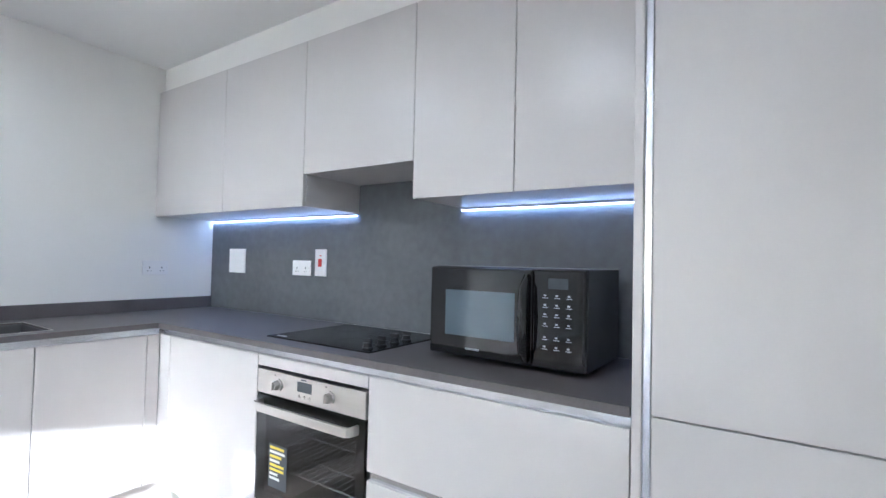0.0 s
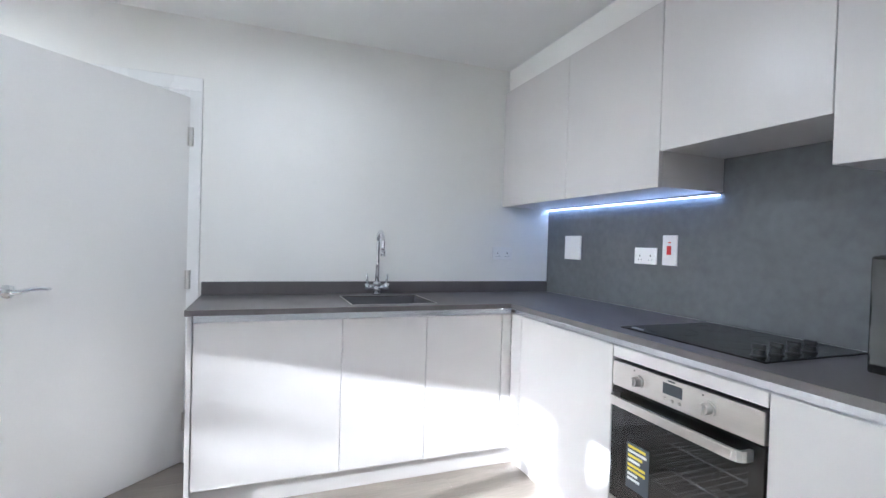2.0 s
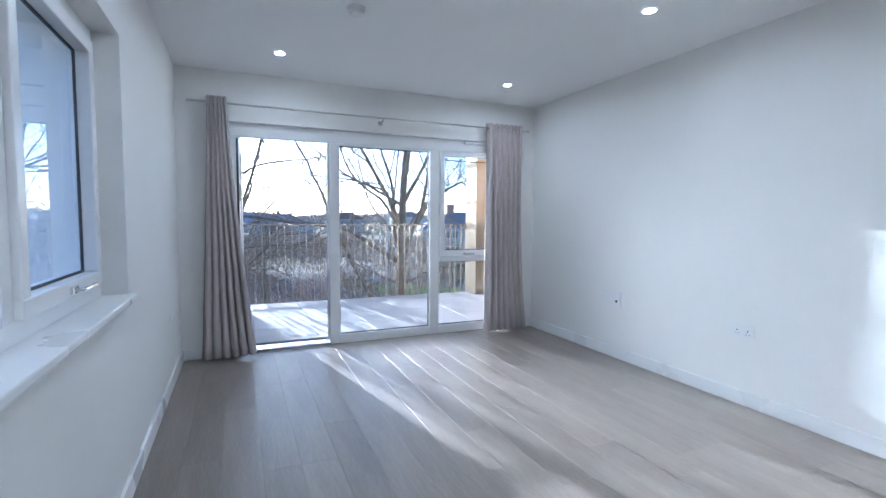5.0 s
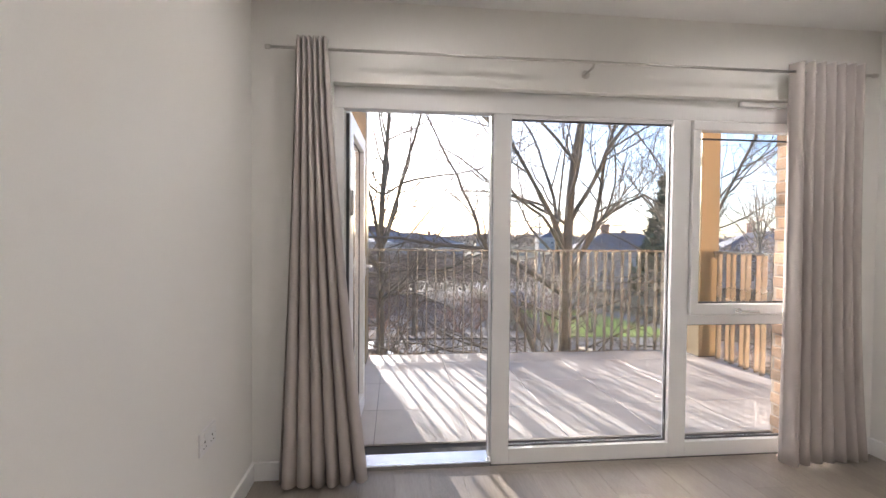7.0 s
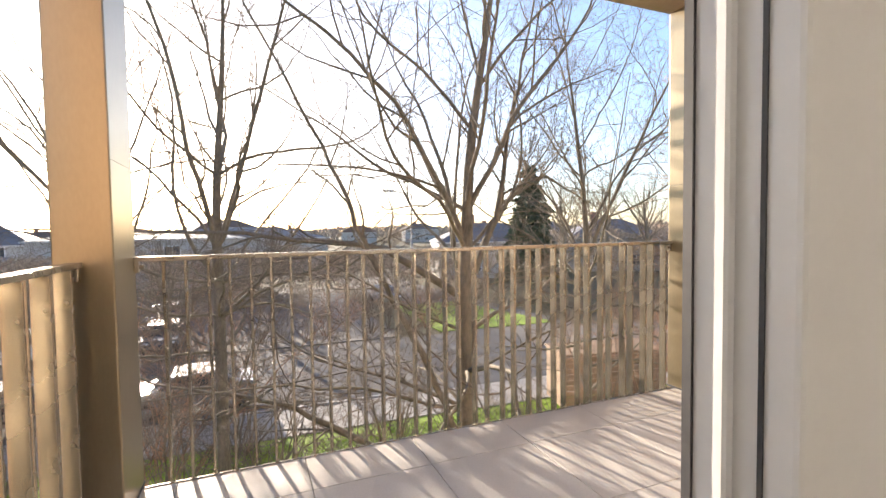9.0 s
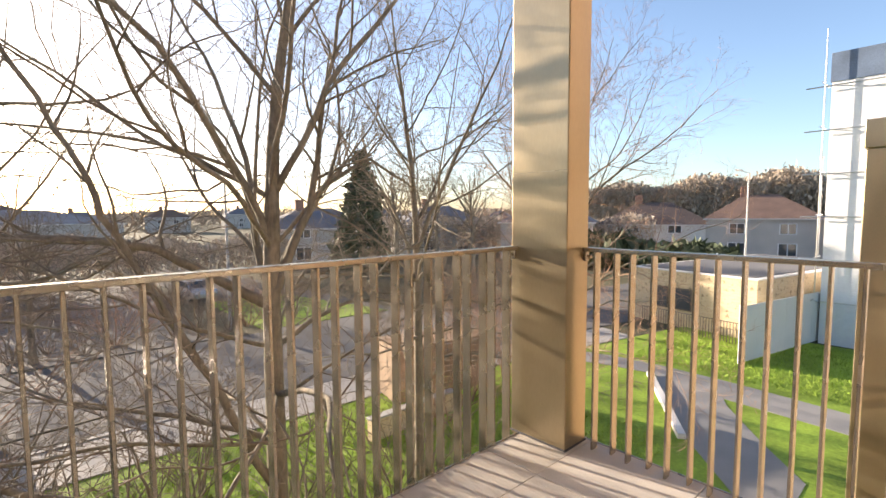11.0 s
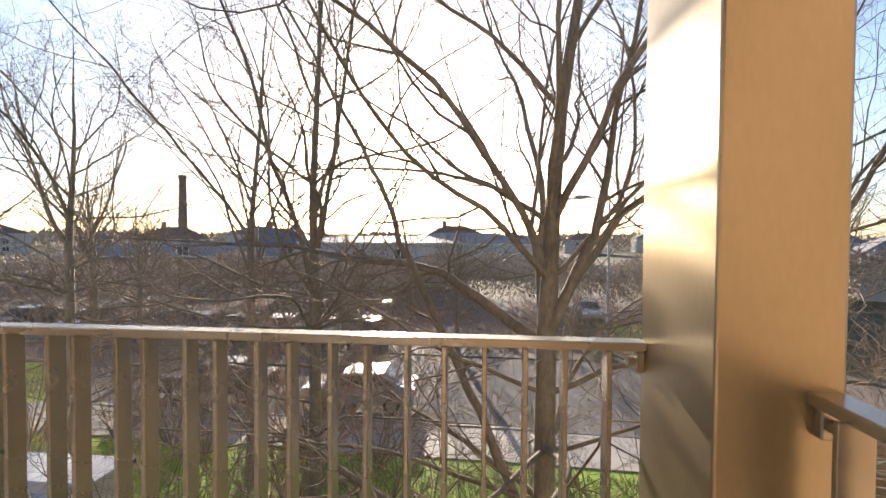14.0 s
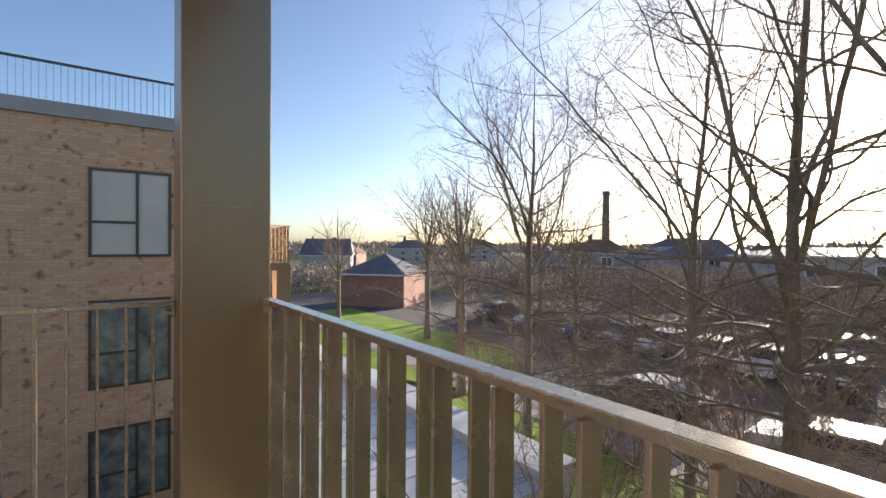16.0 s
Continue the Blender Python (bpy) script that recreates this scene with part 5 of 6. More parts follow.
# ---------- buildings ----------
def house(name, label, x, y, w, d, eaves, ridge, wall, roofm, turn=0.0, windows=(), hip=0.35, chimney=True):
    """A house with wall, hipped roof, chimney and windows on its front (local -y)."""
    h = thing(name, label, "house", (x, y, GZ))
    h.rotation_euler = (0, 0, radians(turn))
    part("wall", boxes((-w / 2, w / 2, -d / 2, d / 2, -0.1, eaves)), wall, h)
    o, r = 0.35, w * hip
    bm = bmesh.new()
    v = [bm.verts.new(p) for p in ((-w / 2 - o, -d / 2 - o, eaves - 0.05), (w / 2 + o, -d / 2 - o, eaves - 0.05), (w / 2 + o, d / 2 + o, eaves - 0.05), (-w / 2 - o, d / 2 + o, eaves - 0.05), (-w / 2 + r, 0, ridge), (w / 2 - r, 0, ridge))]
    for f in ((0, 1, 5, 4), (1, 2, 5), (2, 3, 4, 5), (3, 0, 4), (3, 2, 1, 0)):
        bm.faces.new([v[k] for k in f])
    rf = part("roof", bm, roofm, h)
    part("fascia", boxes((-w / 2 - o, w / 2 + o, -d / 2 - o - 0.02, -d / 2 - o + 0.02, eaves - 0.2, eaves - 0.03)), RENDERW, h)
    if chimney:
        part("chimney", boxes((-w / 2 + r - 0.5, -w / 2 + r + 0.5, -0.35, 0.35, ridge - 1.2, ridge + 1.1), (-w / 2 + r - 0.55, -w / 2 + r + 0.55, -0.4, 0.4, ridge + 0.9, ridge + 1.05), bev=0.02), BRICKR, rf)
    for u, z, ww, wh in windows:
        wi = part("window", boxes((u - ww / 2 - 0.06, u + ww / 2 + 0.06, -d / 2 - 0.04, -d / 2 + 0.05, z - 0.06, z + wh + 0.06)), WHITEP, h, "white window frame")
        for s in (-0.25, 0.25):
            part("pane", boxes((u + s * ww - ww * 0.22, u + s * ww + ww * 0.22, -d / 2 - 0.05, -d / 2 - 0.038, z, z + wh)), DARKWIN, wi)
    return h


WIN4 = ((-2.6, 0.9, 1.8, 1.4), (2.6, 0.9, 1.8, 1.4), (-2.6, 3.5, 1.6, 1.2), (2.6, 3.5, 1.6, 1.2))
# semi-detached houses east of the junction
house("house", "white rendered house with a dark hipped roof", 54, 47, 12, 9, 5.0, 7.9, HOUSEW, ROOFD, -62, WIN4)
house("house", "white house with a dark brown tiled roof", 66, 37.5, 14, 9, 4.6, 7.6, RENDERW, ROOFB, -68, WIN4)
house("house", "house with a red tiled roof and bay", 70, 25.5, 12, 9, 5.4, 8.4, HOUSEW, ROOFT, -74, WIN4)
house("house", "brick house with a dark slate roof", 72, 13, 12, 9, 5.2, 8.0, BRICKR, ROOFD, -80, WIN4)
# street across the junction
house("house", "white rendered terrace house with a slate roof", 27, 64, 14, 9, 4.6, 7.0, HOUSEW, ROOFD, -14, WIN4)
house("house", "white rendered house along the side road", 47, 63, 13, 9, 4.8, 7.4, HOUSEW, ROOFD, -24, WIN4)
house("house", "pale house with a grey roof along the side road", -34, 84, 12, 9, 5.0, 7.6, HOUSEW, ROOFD, 6, WIN4)
house("house", "pale block beyond the car park", -14, 72, 20, 10, 5.6, 6.4, HOUSEW, ROOFD, 8, WIN4, 0.2, False)
house("house", "long low brick hall beyond the car park", -46, 76, 34, 12, 3.4, 5.0, BRICKR, ROOFD, 12, WIN4, 0.2, False)
house("hall", "large pale hall with a broad curved roof", -4, 110, 30, 18, 5.0, 7.2, HOUSEW, ROOFD, 4, (), 0.3, False)
house("brick_building", "dark brick building with a pyramid slate roof", -46, 35, 7.0, 7.0, 3.4, 5.4, BRICKR, ROOFD, 38, (), 0.49, False)
house("house", "white gabled house far beyond the grass", -78, 42, 8, 7, 4.6, 7.4, HOUSEW, ROOFD, 60, ((-2.0, 1.0, 1.4, 1.2),), 0.02, False)
for k in range(16):
    a = radians(-62 + k * 7.3)
    dd = 130 + 37 * ((k * 5) % 4)
    house("far_house", "small distant house in the town haze", dd * math.sin(a), dd * math.cos(a), 11 + 3 * (k % 3), 9, 4.4 + (k % 3), 7.2 + (k % 3), HOUSEW if k % 3 else BRICKR, ROOFD if k % 2 else ROOFT, -math.degrees(a) + 15 * ((k % 3) - 1), ((-2.4, 1.0, 1.6, 1.3), (2.4, 1.0, 1.6, 1.3), (-2.4, 3.2, 1.5, 1.1), (2.4, 3.2, 1.5, 1.1)))
stack = thing("chimney_stack", "tall brick factory chimney on the horizon", "chimney", (-103, 160, GZ))
bm = bmesh.new()
cyl(bm, 0, 0, 0, 25.5, 1.7, 1.15, 20)
cyl(bm, 0, 0, 25.5, 26.6, 1.35, 1.35, 20)
part("shaft", bm, CHIM, stack)


def woods(label, az0, az1, dist, height, n, seed, depth=40):
    """Far bare woodland as a mass of thin twig clumps."""
    r = np.random.default_rng(seed)
    a = np.radians(r.uniform(az0, az1, n))
    d = dist + r.uniform(0, depth, n)
    top = height * (0.86 + 0.07 * np.sin(a * 13 + seed) + 0.07 * np.sin(a * 47)) * (0.9 + 0.1 * r.random(n))
    z = GZ + top * np.sqrt(r.random(n))
    c = np.stack([d * np.sin(a), 8 + d * np.cos(a), z], 1)
    s = dist * 0.0021
    v = c[:, None, :] + r.normal(0, 1, (n, 3, 3)) * s * np.array((1, 1, 1.6))
    me = bpy.data.meshes.new("woods")
    me.from_pydata(v.reshape(-1, 3).tolist(), [], np.arange(3 * n).reshape(n, 3).tolist())
    return tagged(link_mesh("woods", me, WOODS), label, "woods", "", "stuff")


woods("brown bare woodland on the hill behind the houses", 55, 96, 170, 20, 80000, 3)
woods("low bare treeline across the town", -85, 58, 230, 9, 45000, 4, 120)
woods("bare thicket beyond the junction", 26, 66, 64, 6.5, 26000, 5, 14)
woods("low scrub beyond the grass", -78, -40, 62, 4.2, 14000, 6, 20)
woods("bare thicket along the car park", -42, 22, 44, 5.0, 36000, 8, 12)

# flat-roofed hut across the lawn
hut = thing("flat_roofed_building", "single-storey buff brick building with a flat felt roof", "building", (25.7, 21.1, GZ))
hut.rotation_euler = (0, 0, radians(-12))
part("wall", boxes((0, 14, -6.8, 0, -0.1, 2.75)), BRICKY, hut)
part("parapet", boxes((-0.03, 14.03, -6.83, 0.03, 2.75, 2.98)), BRICKY, hut)
part("coping", boxes((-0.1, 14.1, -6.9, 0.1, 2.98, 3.05), bev=0.01), RENDERW, hut, "pale parapet cap")
part("roof", boxes((0.25, 13.75, -6.55, -0.25, 3.05, 3.09)), FELT, hut, "dark felt roof")
for y0, y1 in ((-2.2, -1.1), (-3.6, -2.5)):
    wi = part("window", boxes((-0.05, 0.05, y0, y1, 0.9, 2.1)), FRAMED, hut, "dark framed window")
    part("pane", boxes((-0.06, -0.048, y0 + 0.07, y1 - 0.07, 0.97, 2.03)), DARKWIN, wi)
fence = thing("metal_fence", "low metal fence in front of the brick building", "fence", (24.2, 20.0, GZ))
fence.rotation_euler = (0, 0, radians(-12))
part("rail", boxes((0, 0.03, -5.5, 0, 1.0, 1.04)), FRAMED, fence)
me = bpy.data.meshes.new("post")
bm = boxes((0, 0.025, -0.012, 0.012, 0, 1.02))
bm.to_mesh(me)
bm.free()
me.materials.append(FRAMED)
for k in range(38):
    o = new("post", me)
    o.parent = fence
    o.location = (0, -0.1 - 0.145 * k, 0)
hoard = thing("site_hoarding", "white painted site hoarding across the grass", "hoarding", (20.1, 13.95, GZ))
hoard.rotation_euler = (0, 0, radians(-12.6))
for k in range(6):
    part("panel", boxes((1.22 * k + 0.003, 1.22 * k + 1.217, -0.02, 0.02, 0.02, 2.4), bev=0.003), RENDERW, hoard)
part("rail", boxes((0, 7.32, 0.02, 0.07, 2.3, 2.38)), TIMBER, hoard)
part("end_post", boxes((-0.06, -0.002, -0.05, 0.05, 0, 2.45)), WHITEP, hoard)

# block under construction, sheeted in white
site = thing("sheeted_block", "unfinished block wrapped in white scaffold sheeting", "building", (26.5, 12.4, GZ))
part("sheeting", boxes((0, 18, -22, 0, -0.1, 12.2)), WRAP, site)
part("debris_net", boxes((-0.05, 18, -22, 0.05, 12.2, 13.5)), NET, site, "blue-grey net at the top")
for k in range(6):
    bm = bmesh.new()
    cyl(bm, -0.25, 0.2 - k * 2.1, 0, 14.6, 0.03, sides=8)
    part("scaffold_pole", bm, STEEL, site)
for z in (2.0, 4.0, 6.0, 8.0, 10.0, 12.0):
    bm = bmesh.new()
    tube(bm, [(-0.25, 0.9, z), (-0.25, -11, z)], 0.03, 8)
    tube(bm, [(-0.9, 0.2, z + 0.1), (0.6, 0.2, z + 0.1)], 0.03, 8)
    part("ledger", bm, STEEL, site)

# unseen brick facing round the balcony glazing, widened so the posts reflect warm brick
tagged(part("facade", boxes((XW - WT, GX0 - 0.092, YO + 0.002, YO + 0.03, GZ, 5.6), (GX1 + 0.092, 4.2, YO + 0.002, YO + 0.03, GZ, 5.6), (GX0 - 0.092, GX1 + 0.092, YO + 0.002, YO + 0.03, GZ1, 2.6), (GX0 - 0.092, GX1 + 0.092, YO + 0.002, YO + 0.03, GZ, -0.25)), BRICKF), "unseen buff brick face of the block, widened for warm reflections", "wall", "", "structure")
tagged(part("lower_storeys", boxes((XW - WT, 1.6, -0.15, YO, GZ - 0.05, -0.205)), BRICKF), "buff brick storeys below the flat", "wall", "", "structure")

# neighbouring stack of balconies
nb = thing("neighbour_balcony", "champagne metal frame of the next stack of balconies", "balcony", (6.0, 8.75, 0))
part("column", boxes((0, 0.42, -0.2, 0.2, GZ, 2.05), bev=0.01), BRONZE, nb)
part("column", boxes((3.0, 3.42, -0.2, 0.2, GZ, 2.05), bev=0.01), BRONZE, nb)
part("column", boxes((0, 0.42, -2.4, -2.0, GZ, 2.05), bev=0.01), BRONZE, nb)
part("top_beam", boxes((-0.02, 3.44, -2.42, 0.22, 2.05, 2.4), bev=0.01), BRONZE, nb)
for z in (-0.95, -3.85):
    part("slab", boxes((0.02, 3.4, -2.38, 0.18, z - 0.28, z)), BRONZE, nb)
    part("top_rail", boxes((0.42, 3.0, 0.1, 0.15, z + 1.08, z + 1.1), (0.1, 0.15, -2.0, -0.2, z + 1.08, z + 1.1)), RAILM, nb)
    for k in range(16):
        part("baluster", boxes((0.1, 0.14, -1.95 + 0.11 * k, -1.938 + 0.11 * k, z, z + 1.08)), RAILM, nb)

# brick block to the west
wb = thing("brick_block", "buff brick apartment block with bronze framed windows", "apartment building", (-13.5, 0, GZ))
part("wall", boxes((-14, 0, -16, 12.2, -0.1, 9.0)), BRICKW, wb)
part("parapet", boxes((-14.1, 0.08, -16, 12.28, 9.0, 9.3), bev=0.01), KERB, wb, "pale stone coping")
rr = part("roof_rail", boxes((-0.25, -0.2, -16, 12.0, 10.15, 10.2), (-14, -0.25, 11.95, 12.0, 10.15, 10.2)), FRAMED, wb, "dark roof railing")
for k in range(150):
    part("rail_post", boxes((-0.24, -0.22, 11.9 - 0.12 * k, 11.92 - 0.12 * k, 9.3, 10.15)), ALU, rr)
for cy in (9.92, 5.2, 0.6):
    for lvl, z0 in enumerate((0.55, 3.15, 6.05)):
        h_ = 1.95 if lvl else 1.7
        wi = part("window", boxes((-0.02, 0.03, cy - 0.78, cy + 0.78, z0, z0 + 0.06), (-0.02, 0.03, cy - 0.78, cy + 0.78, z0 + h_ - 0.06, z0 + h_), (-0.02, 0.03, cy - 0.78, cy - 0.72, z0 + 0.06, z0 + h_ - 0.06), (-0.02, 0.03, cy + 0.72, cy + 0.78, z0 + 0.06, z0 + h_ - 0.06), (-0.02, 0.03, cy + 0.08, cy + 0.14, z0 + 0.06, z0 + h_ - 0.06), (-0.02, 0.03, cy - 0.72, cy + 0.08, z0 + h_ * 0.38, z0 + h_ * 0.38 + 0.06)), FRAMED, wb, "bronze window frame")
        part("pane", boxes((-0.01, 0.004, cy - 0.74, cy + 0.74, z0 + 0.04, z0 + h_ - 0.04)), BLIND if lvl == 2 else NETREFL, wi, "drawn cream blind behind glass" if lvl == 2 else "grey glass with curtain and reflection tones painted in")
        part("head_course", boxes((0.0, 0.012, cy - 0.85, cy + 0.85, z0 + h_ + 0.02, z0 + h_ + 0.235)), BRICKW, wb)
fb = thing("far_balcony", "bronze balcony on the end of the brick block", "balcony", (-14.68, 13.95, 0))
part("column", boxes((-0.42, 0, -0.42, 0, GZ, 0.59), bev=0.01), BRONZE, fb)
part("column", boxes((-3.8, -3.38, -0.42, 0, GZ, 0.59), bev=0.01), BRONZE, fb)
for z in (0.59, -2.3):
    part("slab", boxes((-3.8, 0.01, -1.72, 0.01, z, z + 0.22), bev=0.006), BRONZE, fb)
    part("top_rail", boxes((-3.78, -0.01, -0.06, -0.01, z + 1.3, z + 1.32)), RAILM, fb)
    part("top_rail", boxes((-0.06, -0.01, -1.70, -0.06, z + 1.3, z + 1.32)), RAILM, fb)
    for k in range(15):
        part("baluster", boxes((-0.065, -0.01, -1.66 + 0.11 * k, -1.648 + 0.11 * k, z + 0.22, z + 1.3)), RAILM, fb)
    for k in range(33):
        part("baluster", boxes((-3.7 + 0.11 * k, -3.688 + 0.11 * k, -0.065, -0.01, z + 0.22, z + 1.3)), RAILM, fb)

# garages with pale roofs below the balcony
for k in range(5):
    g = thing("garage", "low garage with a pale sheet roof", "garage", (-6.5 - 2.75 * k, 16.7, GZ), "row of garages")
    z = 1.9 - 0.03 * (k % 2)
    part("wall", boxes((-2.7, 0, -5.2, -0.02, -0.05, z)), RENDERW, g)
    part("roof", boxes((-2.74, 0.02, -5.3, -0.85, z, z + 0.07), bev=0.01), ZINC, g, "pale metal roof sheets")
    for m in range(4):
        part("roof_seam", boxes((-2.4 + 0.68 * m, -2.37 + 0.68 * m, -5.28, -0.86, z + 0.07, z + 0.09)), ZINC, g)
    part("front_step", boxes((-2.72, 0.0, -0.84, 0.0, z, z + 0.26)), RENDERW, g)
    part("front_roof", boxes((-2.745, 0.03, -0.9, 0.08, z + 0.26, z + 0.31), bev=0.008), ZINC, g, "raised pale roof strip over the doors")
    part("gutter", boxes((-2.74, 0.02, 0.081, 0.16, z + 0.16, z + 0.25)), GREYP, g)

# timber bin store and low wall by the pavement
bs = thing("bin_store", "brown slatted timber bin store by the pavement", "bin store", (7.2, 20.2, GZ))
bs.rotation_euler = (0, 0, radians(-12))
for k in range(9):
    part("slat", boxes((0, 3.6, -0.03, 0.0, 0.1 + 0.19 * k, 0.27 + 0.19 * k), bev=0.004), TIMBER, bs)
part("side", boxes((0, 0.04, 0, 1.6, 0, 1.85)), TIMBER, bs)
part("top", boxes((-0.05, 3.65, -0.08, 1.65, 1.85, 1.92)), TIMBER, bs)
lw = thing("garden_wall", "low brick planter wall on the lawn", "wall", (5.2, 18.7, GZ))
part("brick_body", boxes((0, 3.2, 0, 0.22, -0.05, 0.6)), BRICKY, lw)
part("coping", boxes((-0.03, 3.23, -0.03, 0.25, 0.6, 0.66), bev=0.01), KERB, lw)


# ---------- cars ----------
def car(label, x, y, turn, paint):
    c = thing("car", label, "car", (x, y, GZ - 0.03), "parked cars")
    c.rotation_euler = (0, 0, radians(turn))
    prof = [(-2.1, 0.35), (-2.12, 0.62), (-2.02, 0.86), (-1.15, 0.96), (-0.55, 1.40), (0.95, 1.44), (1.6, 1.02), (2.02, 0.95), (2.1, 0.6), (2.06, 0.33)]
    bm = bmesh.new()
    secs = []
    for s, inset in ((-0.86, 0.0), (-0.80, 1.0), (0.80, 1.0), (0.86, 0.0)):
        ring = []
        for px, pz in prof:
            k = 0.14 if pz > 1.1 else 0.0
            yy = s * (1 - k) if abs(s) > 0.8 else s * (1 - k * 0.9)
            ring.append(bm.verts.new((px * (0.985 if inset == 0 else 1.0), yy, pz if inset else pz * 0.985 + 0.006)))
        secs.append(ring)
    for a, b in zip(secs, secs[1:]):
        for k in range(len(prof)):
            bm.faces.new((a[k], a[(k + 1) % len(prof)], b[(k + 1) % len(prof)], b[k]))
    bm.faces.new(list(reversed(secs[0])))
    bm.faces.new(secs[-1])
    bmesh.ops.recalc_face_normals(bm, faces=bm.faces)
    part("body", bm, paint, c)
    for s in (-1, 1):
        bm = bmesh.new()
        v = [bm.verts.new((px, s * (0.8 if pz > 1.2 else 0.862), pz)) for px, pz in ((-0.98, 1.0), (-0.5, 1.35), (0.9, 1.39), (1.4, 1.03))]
        bm.faces.new(v)
        r = bmesh.ops.extrude_face_region(bm, geom=list(bm.faces))
        bmesh.ops.translate(bm, vec=(0, s * 0.012, 0), verts=[q for q in r["geom"] if isinstance(q, bmesh.types.BMVert)])
        bmesh.ops.recalc_face_normals(bm, faces=bm.faces)
        part("side_window", bm, DARKWIN, c)
        for wx in (-1.3, 1.3):
            bm = bmesh.new()
            tube(bm, [(wx, s * 0.68, 0.31), (wx, s * 0.875, 0.31)], 0.31, 20)
            wh = part("wheel", bm, TYRE, c)
            bm = bmesh.new()
            tube(bm, [(wx, s * 0.86, 0.31), (wx, s * 0.885, 0.31)], 0.19, 16)
            part("rim", bm, ALU, wh)
        part("headlight", boxes((-2.11, -2.0, min(s * 0.45, s * 0.78), max(s * 0.45, s * 0.78), 0.66, 0.78), bev=0.01), INKW, c)
        part("tail_light", boxes((2.03, 2.09, min(s * 0.5, s * 0.8), max(s * 0.5, s * 0.8), 0.74, 0.9), bev=0.01), REDP, c)
    for a, b in (((-1.12, 0.985), (-0.6, 1.385)), ((1.02, 1.42), (1.55, 1.065))):
        bm = bmesh.new()
        v = [bm.verts.new(p) for p in ((a[0], -0.7, a[1] + 0.012), (b[0], -0.66, b[1] + 0.012), (b[0], 0.66, b[1] + 0.012), (a[0], 0.7, a[1] + 0.012))]
        bm.faces.new(v)
        bm.normal_update()
        r = bmesh.ops.extrude_face_region(bm, geom=list(bm.faces))
        bmesh.ops.translate(bm, vec=(0, 0, 0.012), verts=[q for q in r["geom"] if isinstance(q, bmesh.types.BMVert)])
        bmesh.ops.recalc_face_normals(bm, faces=bm.faces)
        part("windscreen", bm, DARKWIN, c)
    return c


SILVER = material("silver_car_paint", (0.55, 0.56, 0.58), 0.25, 0.6, var=0.02, scale=1, fine=200, bump=0.0, coat=0.6)
WHITEC = material("white_car_paint", (0.75, 0.75, 0.74), 0.25, 0.0, var=0.02, scale=1, fine=200, bump=0.0, coat=0.6)
DARKC = material("dark_car_paint", (0.05, 0.055, 0.07), 0.22, 0.2, var=0.02, scale=1, fine=200, bump=0.0, coat=0.6)
BLUEC = material("blue_car_paint", (0.06, 0.12, 0.25), 0.22, 0.2, var=0.02, scale=1, fine=200, bump=0.0, coat=0.6)
protos = {"silver": car("silver parked car at the kerb", -4.6, 25.9, 2, SILVER), "white": car("white parked car across the street", -12.5, 36.5, 92, WHITEC), "dark": car("dark parked car at the kerb", -10.4, 26.3, 2, DARKC), "blue": car("blue parked car in the car park", -18, 37, 90, BLUEC)}
for nm, x, y, a in (("white", -9.8, 36.4, 90), ("silver", -15.2, 36.7, 88), ("dark", -7.0, 36.3, 91), ("blue", -21, 37.2, 90), ("silver", -26, 37.6, 90), ("dark", -13, 44, 90), ("blue", -8, 43.6, 90), ("silver", 8.0, 46.5, 93), ("dark", -31, 37.8, 90)):
    copy_thing(protos[nm], pose(x, y, GZ - 0.03, 0, 0, a))


# ---------- street furniture ----------
GALV = material("galvanised_steel", (0.34, 0.35, 0.36), 0.55, 0.3, var=0.06, scale=4, fine=40, bump=0.05)


def street_lamp(x, y, h, turn):
    s = thing("street_lamp", "grey steel street lamp with a straight arm", "street lamp", (x, y, GZ), "street lamps")
    s.rotation_euler = (0, 0, radians(turn))
    bm = bmesh.new()
    tube(bm, [(0, 0, 0), (0, 0, h)], [0.09, 0.05], 10)
    part("pole", bm, GALV, s)
    bm = bmesh.new()
    tube(bm, [(0, 0, h), (1.4, 0, h + 0.12)], 0.04, 8)
    part("arm", bm, GALV, s)
    part("lantern", boxes((1.2, 1.9, -0.13, 0.13, h + 0.06, h + 0.2), bev=0.03), GALV, s)


street_lamp(42.5, 19.8, 9.4, 170)
street_lamp(37.2, 14.3, 9.7, 10)
street_lamp(6.6, 34.5, 8.4, 190)
sg = thing("road_sign", "round blue traffic sign on a steel post", "road sign", (36.0, 19.9, GZ))
bm = bmesh.new()
cyl(bm, 0, 0, 0, 2.9, 0.04, sides=8)
part("post", bm, ALU, sg)
bm = bmesh.new()
tube(bm, [(-0.05, 0, 2.3), (-0.08, 0, 2.3)], 0.32, 24)
part("blue_disc", bm, material("blue_sign", (0.02, 0.09, 0.4), 0.4, var=0.02, scale=2, fine=20, bump=0.0), sg, "round blue disc")
bm = bmesh.new()
tube(bm, [(-0.05, 0, 3.0), (-0.08, 0, 3.0)], 0.30, 3)
part("warning_plate", bm, WHITEP, sg, "white warning plate")

# ---------- brick reveals, floor planks and balcony tiles ----------
me_b = bpy.data.meshes.new("brick")
bm = boxes((-0.1025, 0.1025, -0.051, 0.051, -0.0325, 0.0325), bev=0.004)
bm.to_mesh(me_b)
bm.free()
me_b.materials.append(BRICK)


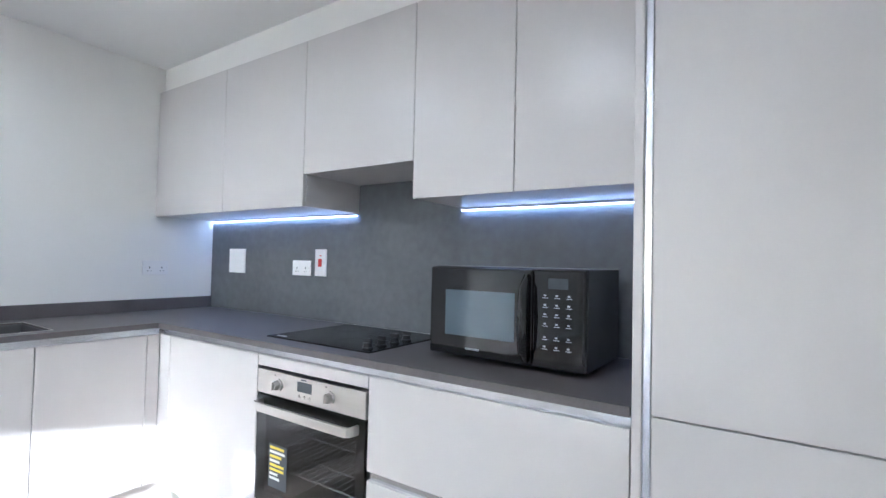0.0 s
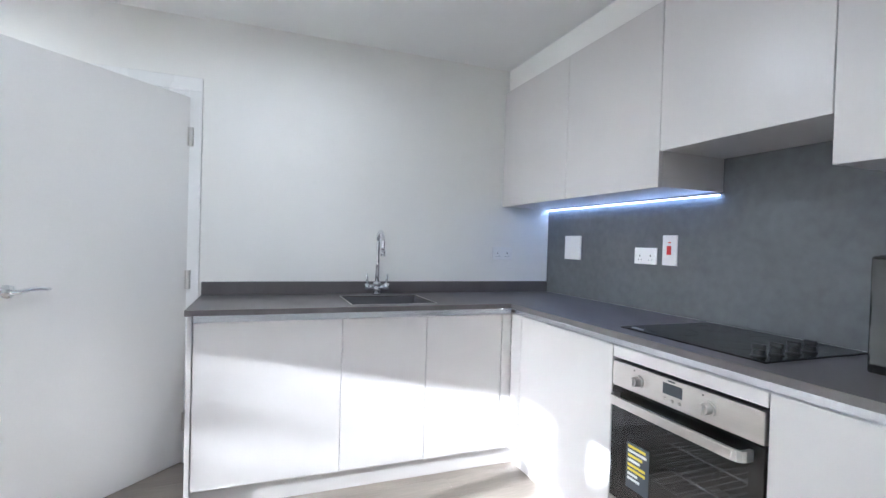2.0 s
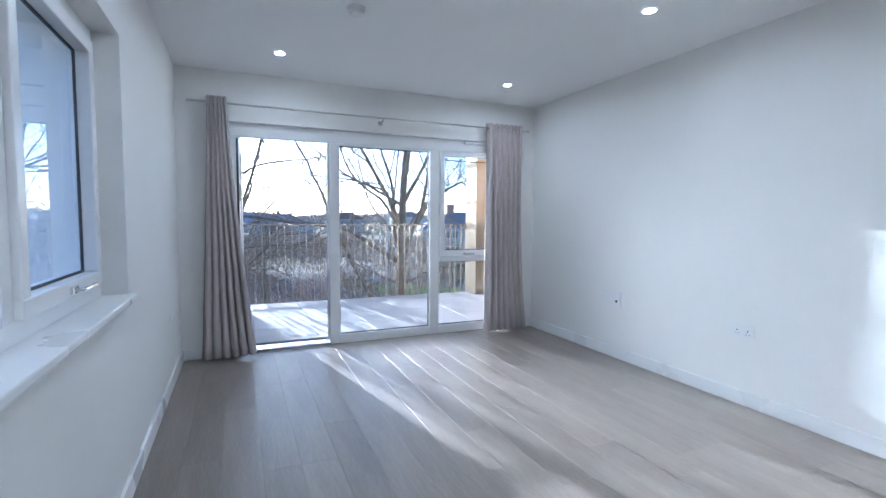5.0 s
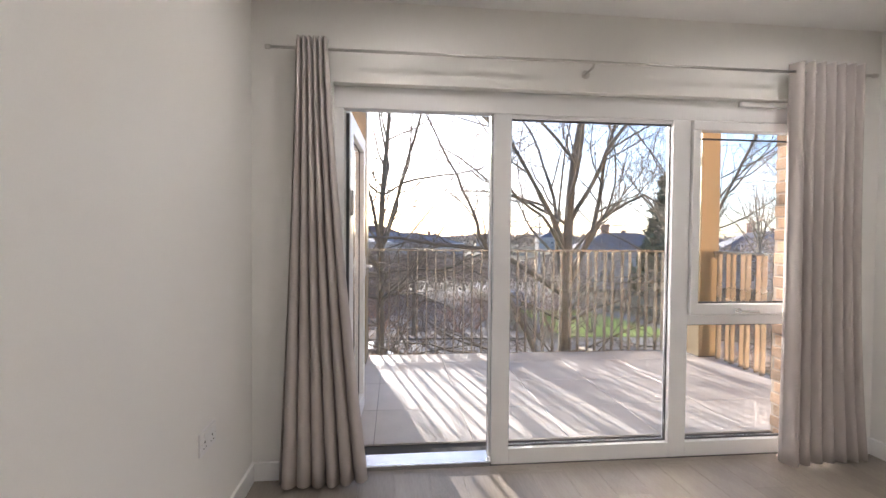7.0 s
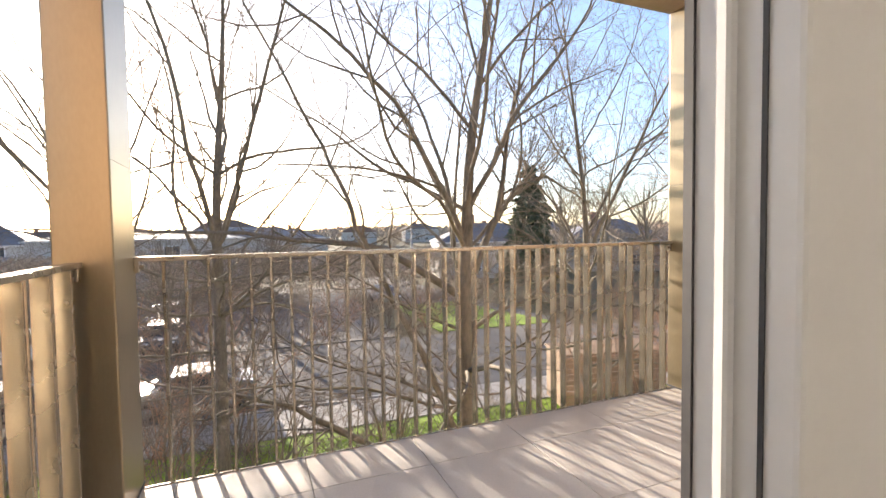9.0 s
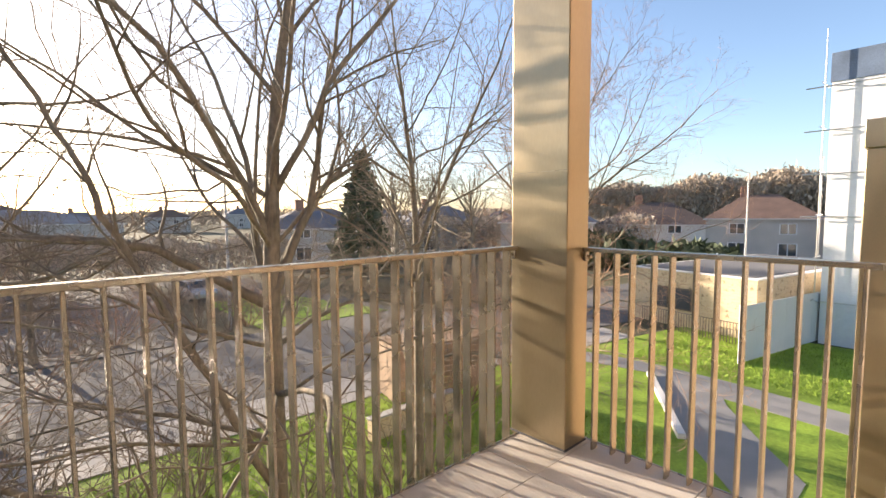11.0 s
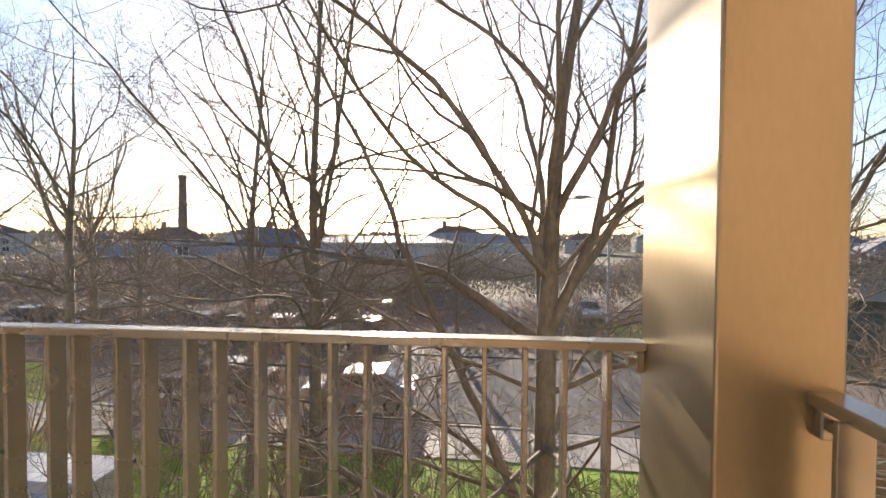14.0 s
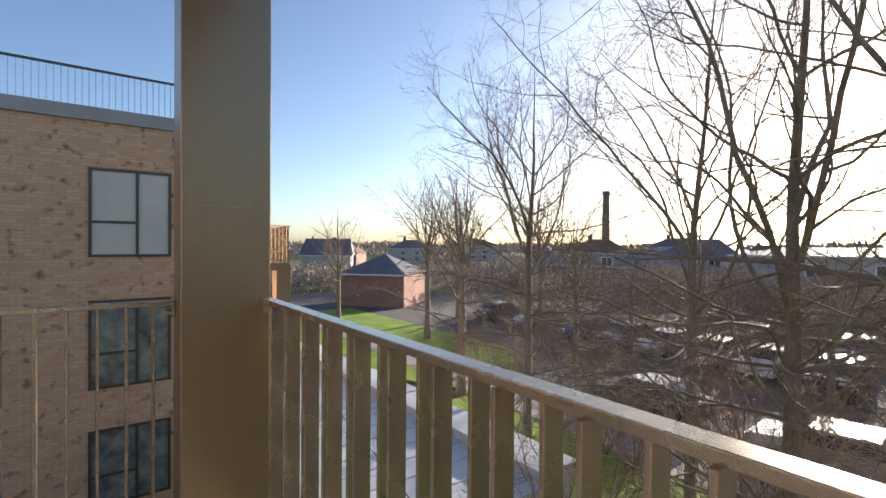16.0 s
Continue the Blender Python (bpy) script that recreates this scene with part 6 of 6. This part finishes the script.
def reveal(name, label, x0, x1, y0, y1, z0, z1, length):
    """Brick jamb: mortar core with bricks proud of it; length is the axis of the stretchers."""
    core = tagged(part(name, boxes((x0 + 0.004, x1 - 0.004, y0 + 0.004, y1 - 0.004, z0, z1)), MORTAR), label, "brick wall", "", "structure")
    n = int((z1 - z0) / 0.075)
    for k in range(n):
        z = z0 + 0.04 + 0.075 * k
        w = (x1 - x0) if length == "x" else (y1 - y0)
        nb_ = max(1, round(w / 0.2145))
        off = 0.107 if k % 2 else 0.0
        for m in range(nb_ + (1 if off else 0)):
            c = (m + 0.5) * 0.2145 - off
            half_ = min(c + 0.1025, w) - max(c - 0.1025, 0)
            if half_ < 0.03:
                continue
            mid = (min(c + 0.1025, w) + max(c - 0.1025, 0)) / 2
            o = new("brick", me_b)
            o.parent = core
            if length == "x":
                o.location = (x0 + mid, (y0 + y1) / 2, z)
                o.scale = (half_ / 0.205, (y1 - y0) / 0.102, 1)
            else:
                o.location = ((x0 + x1) / 2, y0 + mid, z)
                o.rotation_euler = (0, 0, radians(90))
                o.scale = (half_ / 0.205, (x1 - x0) / 0.102, 1)
    return core


reveal("brick_jamb_east", "buff brick jamb beside the balcony glazing", GX1 - 0.012, GX1 + 0.09, FY1 + 0.012, YO + 0.012, -0.2, GZ1 - 0.002, "y")
reveal("brick_jamb_west", "buff brick jamb beside the balcony door", GX0 - 0.09, GX0 + 0.012, FY1 + 0.012, YO + 0.012, -0.2, GZ1 - 0.002, "y")
reveal("brick_pier_side", "buff brick band outside the side window", XW - WT - 0.217, XW - WT - 0.002, 5.46, 5.562, 1.62, 2.9, "x")

me_p = bpy.data.meshes.new("plank")
PWID, PLEN = 0.178, 1.22
bm = boxes((-PWID / 2 + 0.0002, PWID / 2 - 0.0002, -PLEN / 2 + 0.0002, PLEN / 2 - 0.0002, -0.0115, 0.0), bev=0.0006)
bm.to_mesh(me_p)
bm.free()
me_p.materials.append(PLANK)


def plank(x, y0, y1, w=PWID):
    o = new("plank", me_p)
    o.parent = floor
    o.location = (x, (y0 + y1) / 2, 0)
    o.scale = (w / PWID, (y1 - y0) / PLEN, 1)


rnd = random.Random(4)
cols = 28
for c in range(cols):
    x = XW + PWID * (c + 0.5)
    y = -PLEN * rnd.choice((0.0, 0.33, 0.5, 0.67, 0.2))
    while y < YN:
        a, b = max(y, 0.0), min(y + PLEN, YN)
        if b - a > 0.02 and x < 1.5:
            plank(x, a, b)
        y += PLEN
for c in range(14):
    x = GX0 + 0.1 + PWID * c
    if x < GX1 - 0.1:
        plank(x, YN, FY0 - 0.012)

me_t = bpy.data.meshes.new("paving_tile")
bm = boxes((-0.2985, 0.2985, -0.3035, 0.3035, -0.0115, 0.0), bev=0.002)
bm.to_mesh(me_t)
bm.free()
me_t.materials.append(PAVER)
slab = bpy.data.objects["balcony_slab"]
for i in range(8):
    for j in range(4):
        x0, x1 = -3.466 + 0.6 * i, -2.866 + 0.6 * i
        y1 = 9.50 + 0.61 - 0.61 * j
        y0 = y1 - 0.61
        x0, x1, y0, y1 = max(x0, BX0), min(x1, BX1), max(y0, YO), min(y1, BY1)
        if x1 - x0 > 0.03 and y1 - y0 > 0.03:
            o = new("paving_tile", me_t)
            o.parent = slab
            o.location = ((x0 + x1) / 2, (y0 + y1) / 2, 0.0)
            o.scale = ((x1 - x0) / 0.6, (y1 - y0) / 0.61, 1)
